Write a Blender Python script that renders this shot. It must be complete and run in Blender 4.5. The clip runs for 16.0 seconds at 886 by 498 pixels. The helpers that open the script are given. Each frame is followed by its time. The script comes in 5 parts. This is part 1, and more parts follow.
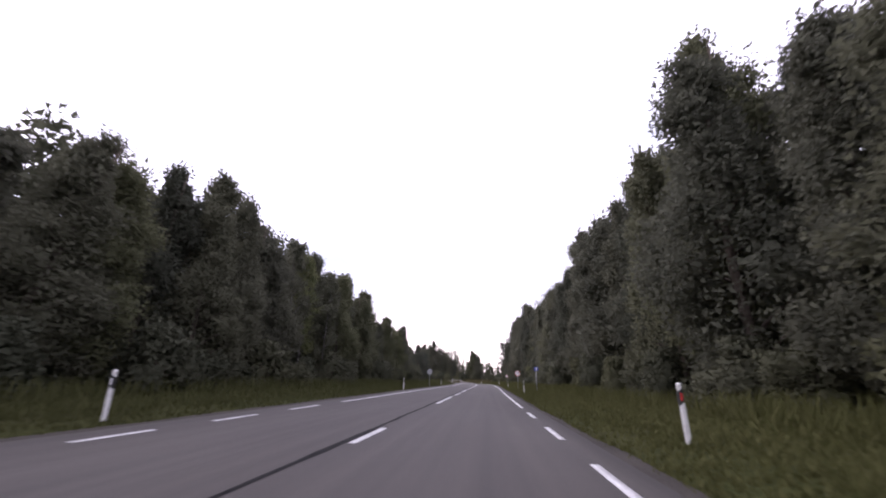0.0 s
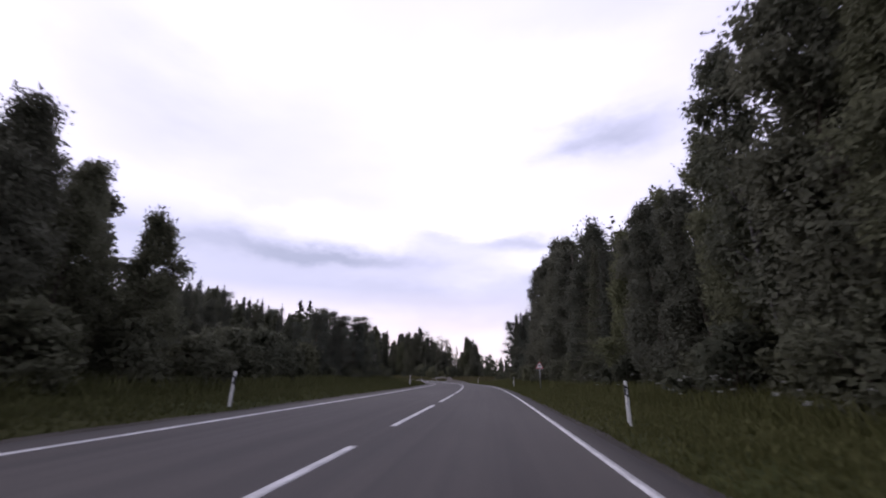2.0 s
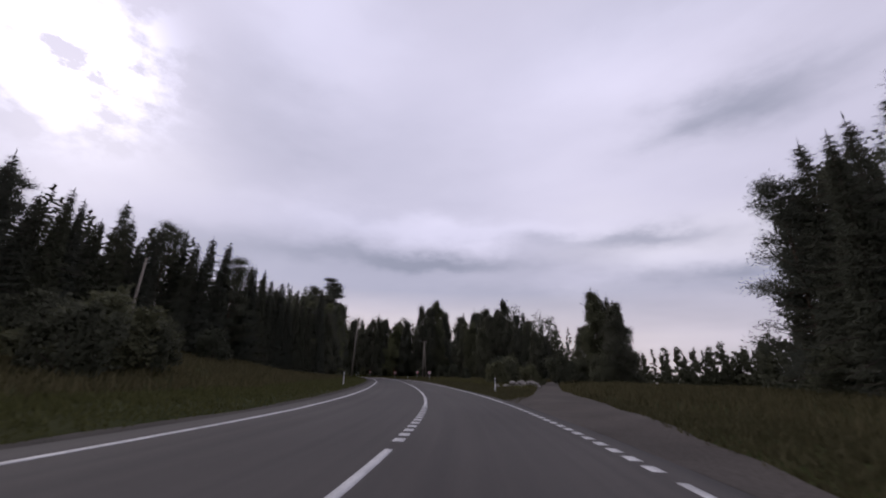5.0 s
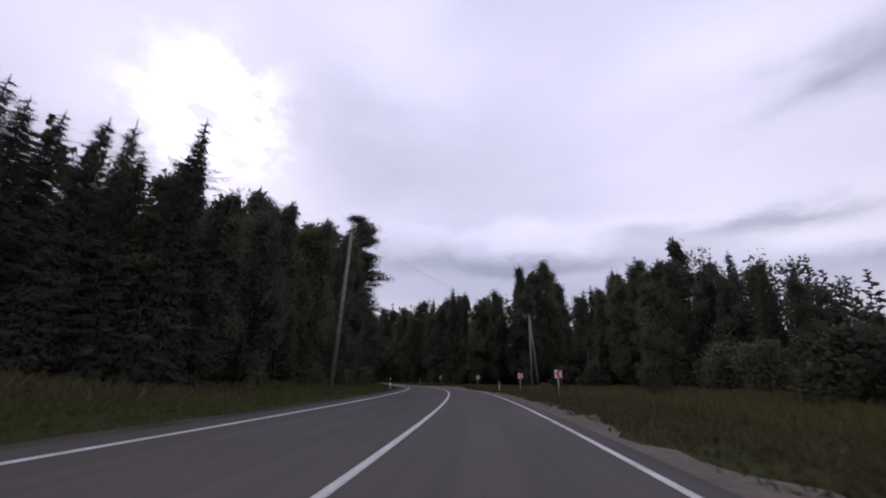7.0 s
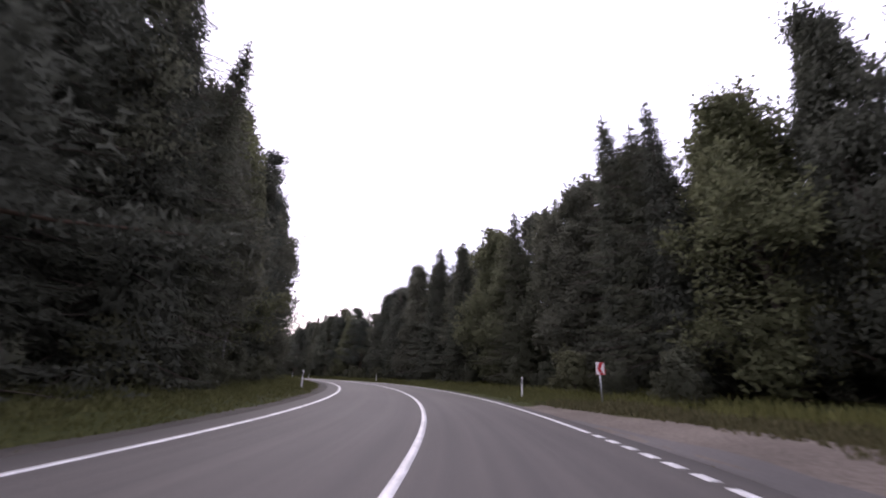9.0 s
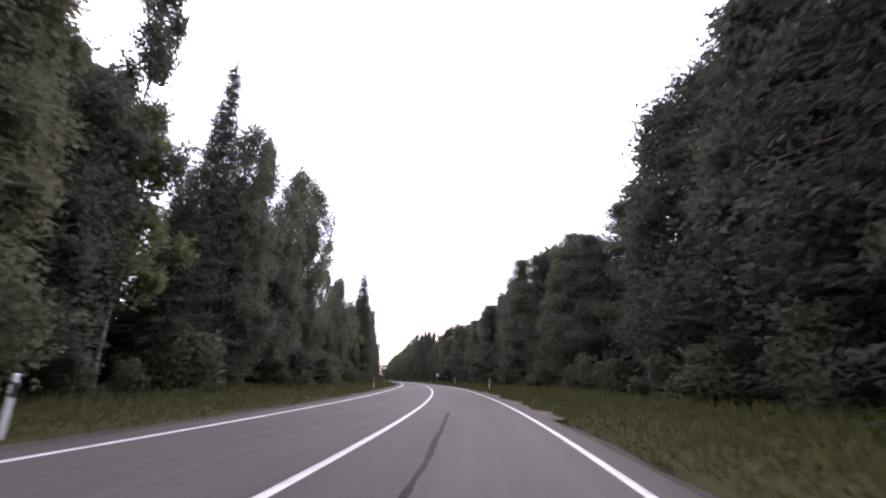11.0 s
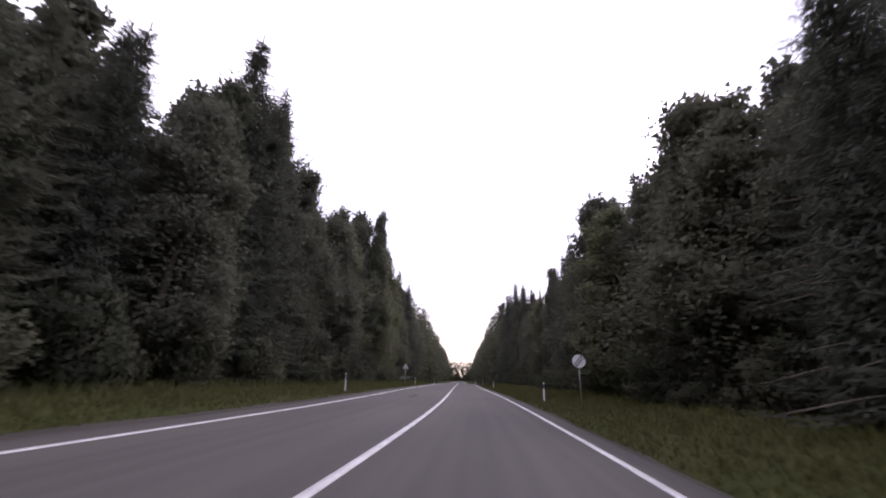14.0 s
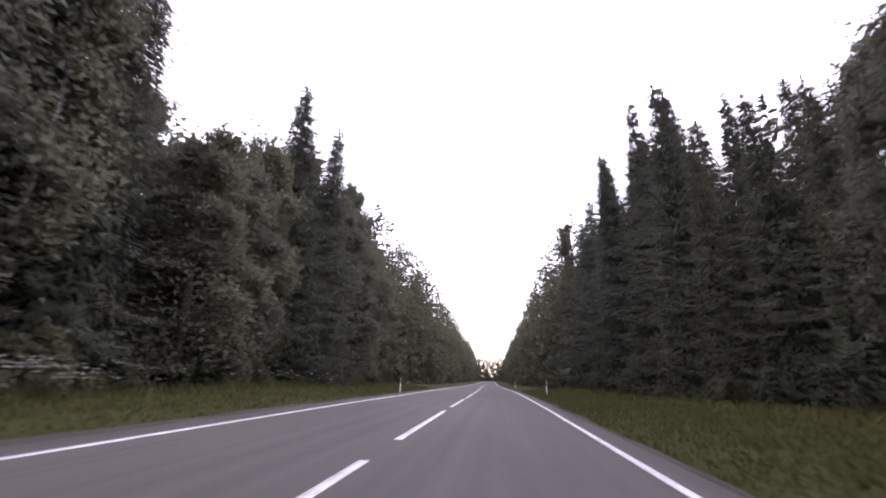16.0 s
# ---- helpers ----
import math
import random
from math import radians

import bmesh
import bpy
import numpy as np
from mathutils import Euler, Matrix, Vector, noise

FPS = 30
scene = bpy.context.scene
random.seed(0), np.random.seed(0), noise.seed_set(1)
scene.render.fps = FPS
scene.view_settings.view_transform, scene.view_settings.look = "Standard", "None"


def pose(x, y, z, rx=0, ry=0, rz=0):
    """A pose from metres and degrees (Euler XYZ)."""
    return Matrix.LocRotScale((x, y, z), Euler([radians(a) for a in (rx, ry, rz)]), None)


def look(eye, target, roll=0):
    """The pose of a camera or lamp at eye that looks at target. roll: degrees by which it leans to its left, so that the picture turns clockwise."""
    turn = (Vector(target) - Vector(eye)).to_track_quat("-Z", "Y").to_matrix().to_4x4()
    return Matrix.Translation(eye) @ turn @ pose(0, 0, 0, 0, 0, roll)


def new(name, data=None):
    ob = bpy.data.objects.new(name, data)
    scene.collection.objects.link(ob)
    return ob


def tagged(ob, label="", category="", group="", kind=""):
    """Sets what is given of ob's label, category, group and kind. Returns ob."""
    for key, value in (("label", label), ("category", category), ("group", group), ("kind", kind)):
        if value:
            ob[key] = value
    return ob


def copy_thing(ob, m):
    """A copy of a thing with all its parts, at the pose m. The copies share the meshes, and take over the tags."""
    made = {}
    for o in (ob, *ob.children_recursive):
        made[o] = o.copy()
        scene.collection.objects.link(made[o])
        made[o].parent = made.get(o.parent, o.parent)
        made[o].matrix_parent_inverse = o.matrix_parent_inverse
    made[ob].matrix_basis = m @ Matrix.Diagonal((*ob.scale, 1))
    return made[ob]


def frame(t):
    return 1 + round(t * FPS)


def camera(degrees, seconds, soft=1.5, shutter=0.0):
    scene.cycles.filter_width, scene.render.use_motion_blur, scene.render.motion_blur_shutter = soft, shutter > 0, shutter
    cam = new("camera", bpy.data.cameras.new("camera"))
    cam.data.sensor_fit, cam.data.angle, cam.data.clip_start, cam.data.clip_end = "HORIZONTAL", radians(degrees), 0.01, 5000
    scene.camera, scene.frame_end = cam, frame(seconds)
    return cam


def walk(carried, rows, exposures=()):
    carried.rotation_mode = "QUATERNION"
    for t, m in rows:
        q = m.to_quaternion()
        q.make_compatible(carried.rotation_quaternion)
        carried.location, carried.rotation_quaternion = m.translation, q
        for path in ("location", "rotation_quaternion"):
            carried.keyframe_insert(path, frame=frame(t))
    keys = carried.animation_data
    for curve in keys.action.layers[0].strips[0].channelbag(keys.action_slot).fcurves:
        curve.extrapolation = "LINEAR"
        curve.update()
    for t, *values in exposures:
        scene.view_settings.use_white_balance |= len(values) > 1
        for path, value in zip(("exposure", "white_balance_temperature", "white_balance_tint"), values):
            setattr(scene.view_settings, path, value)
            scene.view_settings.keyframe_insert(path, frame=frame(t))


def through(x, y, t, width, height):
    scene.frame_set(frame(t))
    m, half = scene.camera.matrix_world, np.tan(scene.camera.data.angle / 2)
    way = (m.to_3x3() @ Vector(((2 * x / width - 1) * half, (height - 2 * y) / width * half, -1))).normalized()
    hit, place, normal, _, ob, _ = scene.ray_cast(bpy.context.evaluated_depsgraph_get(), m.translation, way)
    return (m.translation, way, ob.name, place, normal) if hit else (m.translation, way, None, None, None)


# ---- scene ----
SOFT, SHUT = 2.0, 0.1
EXPOSURES = [(0, 0.42, 6200, 22), (0.6, 0.15, 6200, 22), (1.0, 0.03, 6170, 23), (2.0, -0.5, 6000, 21), (3.0, -0.74, 6400, 16), (4.0, -0.9, 6420, 16), (4.5, -1.1, 6270, 16.5), (5.0, -1.17, 6200, 17), (7.3, -0.88, 5980, 19), (8.0, -0.28, 5720, 22.5), (8.5, 0.06, 5850, 22), (9.0, 0.44, 6180, 22.5), (11.3, 0.78, 6200, 22.5), (12.5, 0.44, 6200, 22.5), (13.3, 0.33, 6200, 22.5), (14.0, 0.34, 6200, 22.5), (14.6, 0.66, 6200, 22.5), (15.0, 0.7, 6200, 22.5), (15.5, 0.98, 6200, 22.5), (16, 1.03, 6200, 22.5)]
cam = camera(97.39, 16.0, soft=SOFT, shutter=SHUT)

# seconds, place, heading, tilt up and lean, in metres and degrees
PATH = [
    (0, 2.05, -0.00, 0.951, 96.54, 18.52, 0.94),
    (0.5, 1.98, 13.18, 0.950, 96.96, 18.41, 0.88),
    (1, 1.87, 26.49, 0.956, 97.04, 18.57, 0.93),
    (1.5, 1.86, 39.35, 0.965, 96.89, 18.32, 0.53),
    (2, 1.98, 52.68, 0.965, 96.51, 18.15, 0.57),
    (2.5, 2.13, 65.59, 0.963, 96.60, 18.55, 0.35),
    (3, 2.10, 78.56, 0.963, 97.91, 18.18, 0.07),
    (3.5, 1.53, 90.72, 0.952, 99.96, 18.07, 0.60),
    (4, 0.53, 103.37, 0.920, 102.95, 18.14, 1.01),
    (4.5, -1.32, 116.22, 0.836, 107.51, 18.12, 2.07),
    (5, -4.16, 128.65, 0.826, 112.27, 18.38, 2.06),
    (5.2, -5.57, 133.50, 0.834, 114.42, 18.50, 2.23),
    (5.5, -8.09, 140.51, 0.852, 117.69, 18.67, 2.38),
    (5.9, -12.07, 149.39, 0.918, 121.44, 18.84, 2.37),
    (6.25, -15.91, 156.86, 0.976, 123.48, 18.94, 2.24),
    (6.6, -19.96, 164.28, 1.031, 124.97, 18.95, 2.07),
    (6.95, -24.21, 171.78, 1.088, 126.39, 18.87, 1.93),
    (7.3, -28.75, 179.46, 1.141, 128.18, 18.66, 1.88),
    (7.6, -32.89, 186.17, 1.184, 130.10, 18.38, 1.91),
    (8, -38.97, 195.23, 1.245, 132.93, 18.22, 2.02),
    (8.5, -47.37, 205.86, 1.321, 136.46, 17.65, 1.00),
    (9, -56.90, 215.52, 1.347, 146.23, 18.25, 1.59),
    (9.5, -67.96, 223.30, 1.380, 157.60, 18.58, 1.65),
    (9.85, -76.39, 227.58, 1.437, 164.26, 18.65, 1.39),
    (10.2, -85.21, 231.00, 1.485, 169.72, 18.63, 0.99),
    (10.55, -94.34, 233.67, 1.514, 174.24, 18.54, 0.58),
    (10.9, -103.73, 235.64, 1.535, 178.09, 18.42, 0.28),
    (11.3, -114.72, 237.05, 1.505, 181.79, 18.29, 0.19),
    (12, -134.34, 237.76, 1.468, 186.40, 18.05, 0.59),
    (12.5, -148.50, 237.45, 1.440, 187.98, 18.27, 1.16),
    (13, -162.68, 236.73, 1.401, 189.38, 18.26, 1.54),
    (13.5, -176.96, 235.61, 1.369, 191.07, 18.37, 1.94),
    (14, -190.91, 234.24, 1.343, 192.79, 18.41, 1.79),
    (14.5, -205.14, 232.62, 1.325, 194.77, 18.50, 1.68),
    (15, -219.11, 230.49, 1.360, 196.54, 18.82, 1.75),
    (15.5, -233.21, 227.89, 1.347, 197.60, 18.39, 1.47),
    (16, -247.31, 225.36, 1.332, 196.95, 18.30, 1.34),
]


def view(x, y, z, yaw, pitch, roll):
    a, p = radians(yaw), radians(pitch)
    eye = Vector((x, y, z))
    return look(eye, eye + 50 * Vector((math.cos(a) * math.cos(p), math.sin(a) * math.cos(p), math.sin(p))), roll)


walk(cam, [(t, view(*row)) for t, *row in PATH], exposures=EXPOSURES)

# ---- sky and sun: a thinly veiled evening sky with drifting cloud ----
SUN_HEIGHT, SUN_TURN = radians(31), radians(-72)


def sky():
    w = bpy.data.worlds.new("evening_sky")
    scene.world = w
    w.use_nodes = True
    nt = w.node_tree
    bg = nt.nodes["Background"]
    sk = nt.nodes.new("ShaderNodeTexSky")
    sk.sky_type, sk.sun_disc = "NISHITA", False
    sk.sun_elevation, sk.sun_rotation = SUN_HEIGHT, SUN_TURN
    dim = nt.nodes.new("ShaderNodeMix")
    dim.data_type, dim.blend_type = "RGBA", "MULTIPLY"
    dim.inputs["Factor"].default_value = 1.0
    nt.links.new(sk.outputs["Color"], dim.inputs["A"])
    dim.inputs["B"].default_value = (0.11, 0.11, 0.11, 1)
    # cloud deck: the view direction meets a level sheet overhead
    tc = nt.nodes.new("ShaderNodeTexCoord")
    sep = nt.nodes.new("ShaderNodeSeparateXYZ")
    nt.links.new(tc.outputs["Generated"], sep.inputs[0])
    lift = nt.nodes.new("ShaderNodeMath")
    lift.operation = "ADD"
    nt.links.new(sep.outputs["Z"], lift.inputs[0])
    lift.inputs[1].default_value = 0.10
    top = nt.nodes.new("ShaderNodeMath")
    top.operation = "MAXIMUM"
    nt.links.new(lift.outputs[0], top.inputs[0])
    top.inputs[1].default_value = 0.02
    div = nt.nodes.new("ShaderNodeVectorMath")
    div.operation = "DIVIDE"
    nt.links.new(tc.outputs["Generated"], div.inputs[0])
    comb = nt.nodes.new("ShaderNodeCombineXYZ")
    for k in range(3):
        nt.links.new(top.outputs[0], comb.inputs[k])
    nt.links.new(comb.outputs[0], div.inputs[1])
    mp = nt.nodes.new("ShaderNodeMapping")
    mp.inputs["Scale"].default_value = (0.34, 0.5, 0.0)
    mp.inputs["Location"].default_value = (1.7, 0.4, 0.0)
    nt.links.new(div.outputs[0], mp.inputs["Vector"])
    nz = nt.nodes.new("ShaderNodeTexNoise")
    nz.inputs["Scale"].default_value, nz.inputs["Detail"].default_value, nz.inputs["Roughness"].default_value = 1.0, 5.0, 0.45
    nt.links.new(mp.outputs[0], nz.inputs["Vector"])
    rp = nt.nodes.new("ShaderNodeValToRGB")
    rp.color_ramp.elements.new(0.5)
    for e, (p, c) in zip(rp.color_ramp.elements, ((0.35, CLOUD_DARK), (0.5, CLOUD_MID), (0.66, CLOUD_BRIGHT))):
        e.position, e.color = p, (*c, 1)
    nt.links.new(nz.outputs["Fac"], rp.inputs["Fac"])
    def calc(kind, a, b, c=None, clamp=False):
        n = nt.nodes.new("ShaderNodeMath")
        n.operation, n.use_clamp = kind, clamp
        for k, v in enumerate((a, b, c)):
            if isinstance(v, bpy.types.NodeSocket):
                nt.links.new(v, n.inputs[k])
            elif v is not None:
                n.inputs[k].default_value = v
        return n.outputs[0]

    def blend(fac, a, b, kind="MIX"):
        n = nt.nodes.new("ShaderNodeMix")
        n.data_type, n.blend_type = "RGBA", kind
        for sock, v in ((n.inputs["Factor"], fac), (n.inputs["A"], a), (n.inputs["B"], b)):
            if isinstance(v, bpy.types.NodeSocket):
                nt.links.new(v, sock)
            else:
                sock.default_value = v if sock.type != "RGBA" else (*v, 1)
        return n.outputs["Result"]

    def field(scale, place, size, detail, rough=0.5):
        m = nt.nodes.new("ShaderNodeMapping")
        m.inputs["Scale"].default_value, m.inputs["Location"].default_value = scale, place
        nt.links.new(tc.outputs["Generated"], m.inputs["Vector"])
        n = nt.nodes.new("ShaderNodeTexNoise")
        n.inputs["Scale"].default_value, n.inputs["Detail"].default_value, n.inputs["Roughness"].default_value = size, detail, rough
        nt.links.new(m.outputs[0], n.inputs["Vector"])
        return n.outputs["Fac"]

    # drifting bars of grey cloud and the brighter gaps between them, with frayed edges
    turn = calc("ARCTAN2", sep.outputs["X"], sep.outputs["Y"])
    rise = calc("ARCSINE", sep.outputs["Z"], 0.0)
    turn = calc("MULTIPLY_ADD", field((1, 1, 3.0), (4.0, 1.0, 0.3), 3.2, 5.0, 0.55), 0.5, calc("ADD", turn, -0.25))
    rise = calc("MULTIPLY_ADD", field((1, 1, 2.2), (0.0, 7.0, 1.3), 5.0, 6.0, 0.58), 0.13, calc("ADD", rise, -0.065))

    def bars(rows):
        total = None
        for az, el, wide, high, amount in rows:
            x = calc("MULTIPLY_ADD", turn, 1 / radians(wide), -az / wide)
            y = calc("MULTIPLY_ADD", rise, 1 / radians(high), -el / high)
            q = calc("MULTIPLY_ADD", x, x, calc("MULTIPLY", y, y))
            m = calc("POWER", 0.3, q)
            total = calc("MULTIPLY_ADD", m, amount, 0.0 if total is None else total)
        return total

    grey = bars(((-28, 16.3, 21, 1.7, 0.95), (4, 18.9, 13, 1.6, 0.7), (20, 32, 11, 3.0, 0.85), (-10, 10.8, 36, 5.0, 0.55), (15, 12.6, 6, 1.5, 0.6), (-52, 31, 11, 15, 0.32), (-52, 14, 14, 2.6, 0.4), (12, 46, 22, 4, 0.2), (-30, 30, 20, 7, 0.16), (40, 24, 14, 3, 0.4), (-100, 22, 26, 5, 0.4), (80, 18, 40, 4, 0.4), (-150, 25, 40, 6, 0.4)))
    bright = bars(((-24, 20.8, 26, 2.4, 0.5), (10, 42, 24, 9, 0.55), (-46, 46, 16, 10, 0.55), (8, 15.2, 11, 2.2, 0.3), (0, 27, 40, 8, 0.2), (-14, 41, 32, 15, 0.3)))
    cloud = blend(calc("MINIMUM", grey, 0.95), rp.outputs["Color"], CLOUD_STREAK)
    # the veiled sun brightens the cloud round it, through ragged gaps
    dot = nt.nodes.new("ShaderNodeVectorMath")
    dot.operation = "DOT_PRODUCT"
    nt.links.new(tc.outputs["Generated"], dot.inputs[0])
    dot.inputs[1].default_value = SUN_WAY
    near = calc("MAXIMUM", dot.outputs["Value"], 0.0)
    gaps = calc("MULTIPLY_ADD", field((1.0, 1.0, 1.6), (0.3, 1.9, 0.0), 7.5, 7.0, 0.62), 7.0, -3.1, True)
    glow = calc("MULTIPLY_ADD", calc("POWER", near, 5.0), 0.12, calc("MULTIPLY_ADD", bright, 0.5, 1.0))
    glow = calc("MULTIPLY_ADD", calc("MULTIPLY", calc("POWER", near, 190.0), gaps), 2.4, glow)
    lit = nt.nodes.new("ShaderNodeVectorMath")
    lit.operation = "SCALE"
    nt.links.new(cloud, lit.inputs[0])
    nt.links.new(glow, lit.inputs["Scale"])
    # clear, warm strip along the horizon under the cloud
    strip_fac = calc("MULTIPLY", calc("MULTIPLY_ADD", sep.outputs["Z"], -5.2, 1.08, True), calc("MULTIPLY_ADD", dot.outputs["Value"], 0.8, 0.35, True))
    lit_sky = blend(strip_fac, lit.outputs[0], HORIZON)
    mx = nt.nodes.new("ShaderNodeMix")
    mx.data_type = "RGBA"
    mx.inputs["Factor"].default_value = 0.88
    nt.links.new(dim.outputs["Result"], mx.inputs["A"])
    nt.links.new(lit_sky, mx.inputs["B"])
    nt.links.new(mx.outputs["Result"], bg.inputs["Color"])
    bg.inputs["Strength"].default_value = 1.0


SUN_WAY = (math.sin(SUN_TURN) * math.cos(SUN_HEIGHT), math.cos(SUN_TURN) * math.cos(SUN_HEIGHT), math.sin(SUN_HEIGHT))
CLOUD_DARK, CLOUD_MID, CLOUD_BRIGHT = (1.24, 1.22, 1.43), (1.55, 1.5, 1.72), (1.8, 1.74, 1.88)
CLOUD_STREAK, HORIZON = (0.72, 0.75, 0.9), (2.0, 1.62, 1.32)
sky()
sun_data = bpy.data.lights.new("sun", "SUN")
sun_data.energy, sun_data.angle, sun_data.color = 0.9, radians(14), (1.0, 0.92, 0.82)
sun = new("sun", sun_data)
sun.matrix_world = look((0, 0, 60), Vector((0, 0, 60)) - Vector((math.sin(SUN_TURN) * math.cos(SUN_HEIGHT), math.cos(SUN_TURN) * math.cos(SUN_HEIGHT), math.sin(SUN_HEIGHT))))

# ---- materials ----
def mat(name, rough=0.7, metal=0.0):
    m = bpy.data.materials.new(name)
    m.use_nodes = True
    nt = m.node_tree
    b = nt.nodes["Principled BSDF"]
    b.inputs["Roughness"].default_value = rough
    b.inputs["Metallic"].default_value = metal
    return m, nt, b


def node(nt, kind, **values):
    n = nt.nodes.new(kind)
    for key, v in values.items():
        n.inputs[key].default_value = v
    return n


def ramp(nt, fac, stops):
    r = nt.nodes.new("ShaderNodeValToRGB")
    while len(r.color_ramp.elements) < len(stops):
        r.color_ramp.elements.new(0.5)
    for e, (p, c) in zip(r.color_ramp.elements, stops):
        e.position, e.color = p, (*c, 1)
    nt.links.new(fac, r.inputs["Fac"])
    return r.outputs["Color"]


def noise_fac(nt, scale, detail=4.0, coord="Object", stretch=None):
    tc = nt.nodes.new("ShaderNodeTexCoord")
    n = node(nt, "ShaderNodeTexNoise", Scale=scale, Detail=detail)
    src = tc.outputs[coord]
    if stretch:
        mp = node(nt, "ShaderNodeMapping", Scale=stretch)
        nt.links.new(src, mp.inputs["Vector"])
        src = mp.outputs["Vector"]
    nt.links.new(src, n.inputs["Vector"])
    return n.outputs["Fac"]


def mixed(nt, fac, a, b, blend="MIX"):
    m = nt.nodes.new("ShaderNodeMix")
    m.data_type, m.blend_type = "RGBA", blend
    for sock, v in ((m.inputs["Factor"], fac), (m.inputs["A"], a), (m.inputs["B"], b)):
        if isinstance(v, bpy.types.NodeSocket):
            nt.links.new(v, sock)
        elif sock.type == "RGBA":
            sock.default_value = (*v, 1)
        else:
            sock.default_value = v
    return m.outputs["Result"]


def bump(nt, b, fac, strength, distance):
    n = node(nt, "ShaderNodeBump", Strength=strength, Distance=distance)
    nt.links.new(fac, n.inputs["Height"])
    nt.links.new(n.outputs["Normal"], b.inputs["Normal"])


def speckled(name, c1, c2, scale, rough=0.8, detail=5.0, strength=0.3, distance=0.01, big=None, metal=0.0):
    """A surface of two tones, broken by fine noise and by a slow second scale."""
    m, nt, b = mat(name, rough, metal)
    if rough > 0.9:
        b.inputs["Specular IOR Level"].default_value = 0.12
    fine = noise_fac(nt, scale, detail)
    col = ramp(nt, fine, ((0.3, c1), (0.7, c2)))
    slow = noise_fac(nt, big or scale / 12, 3.0)
    tone = ramp(nt, slow, ((0.3, (0.75, 0.75, 0.75)), (0.7, (1.15, 1.15, 1.15))))
    nt.links.new(mixed(nt, 1.0, col, tone, "MULTIPLY"), b.inputs["Base Color"])
    bump(nt, b, fine, strength, distance)
    return m


def asphalt_material():
    m, nt, b = mat("asphalt", 0.85)
    b.inputs["Specular IOR Level"].default_value = 0.3
    grain = noise_fac(nt, 140.0, 3.0)
    col = ramp(nt, grain, ((0.3, (0.049, 0.0440, 0.0405)), (0.7, (0.079, 0.0712, 0.0650))))
    patch = noise_fac(nt, 0.35, 5.0, "UV", (1.0, 0.25, 1.0))
    col = mixed(nt, 1.0, col, ramp(nt, patch, ((0.3, (0.78, 0.77, 0.77)), (0.7, (1.12, 1.12, 1.12)))), "MULTIPLY")
    streak = noise_fac(nt, 1.0, 4.0, "UV", (3.2, 0.03, 1.0))
    col = mixed(nt, 1.0, col, ramp(nt, streak, ((0.35, (0.86, 0.86, 0.87)), (0.65, (1.08, 1.07, 1.06)))), "MULTIPLY")
    nt.links.new(col, b.inputs["Base Color"])
    bump(nt, b, grain, 0.35, 0.006)
    return m


def grass_ground_material():
    m, nt, b = mat("meadow_ground", 0.95)
    b.inputs["Specular IOR Level"].default_value = 0.05
    fine = noise_fac(nt, 9.0, 6.0)
    col = ramp(nt, fine, ((0.25, (0.022, 0.026, 0.008)), (0.5, (0.032, 0.037, 0.012)), (0.75, (0.044, 0.048, 0.017))))
    slow = noise_fac(nt, 0.12, 4.0)
    dry = ramp(nt, slow, ((0.45, (0, 0, 0)), (0.7, (1, 1, 1))))
    col = mixed(nt, dry, col, (0.042, 0.040, 0.017))
    nt.links.new(col, b.inputs["Base Color"])
    bump(nt, b, fine, 0.8, 0.08)
    return m


def leaf_material(name, c1, c2, through=0.25, fresh=(1.2, 1.18, 1.0)):
    """Foliage: each leaf spray has its own tone; a part of the light passes through."""
    m, nt, b = mat(name, 0.8)
    geo = nt.nodes.new("ShaderNodeNewGeometry")
    col = ramp(nt, geo.outputs["Random Per Island"], ((0.0, c1), (1.0, c2)))
    info = nt.nodes.new("ShaderNodeObjectInfo")
    tone = ramp(nt, info.outputs["Random"], ((0.0, (0.74, 0.77, 0.78)), (0.5, (1.0, 1.0, 1.0)), (0.8, (1.06, 1.06, 0.98)), (1.0, fresh)))
    col = mixed(nt, 1.0, col, tone, "MULTIPLY")
    nt.links.new(col, b.inputs["Base Color"])
    b.inputs["Specular IOR Level"].default_value = 0.08
    tr = nt.nodes.new("ShaderNodeBsdfTranslucent")
    nt.links.new(col, tr.inputs["Color"])
    mx = node(nt, "ShaderNodeMixShader", Fac=through)
    nt.links.new(b.outputs[0], mx.inputs[1])
    nt.links.new(tr.outputs[0], mx.inputs[2])
    nt.links.new(mx.outputs[0], nt.nodes["Material Output"].inputs["Surface"])
    return m


def birch_bark_material():
    m, nt, b = mat("birch_bark", 0.75)
    marks = noise_fac(nt, 2.2, 4.0, "Object", (1.0, 1.0, 5.0))
    col = ramp(nt, marks, ((0.42, (0.05, 0.045, 0.04)), (0.55, (0.17, 0.16, 0.148)), (0.82, (0.28, 0.267, 0.247))))
    nt.links.new(col, b.inputs["Base Color"])
    bump(nt, b, marks, 0.4, 0.02)
    return m


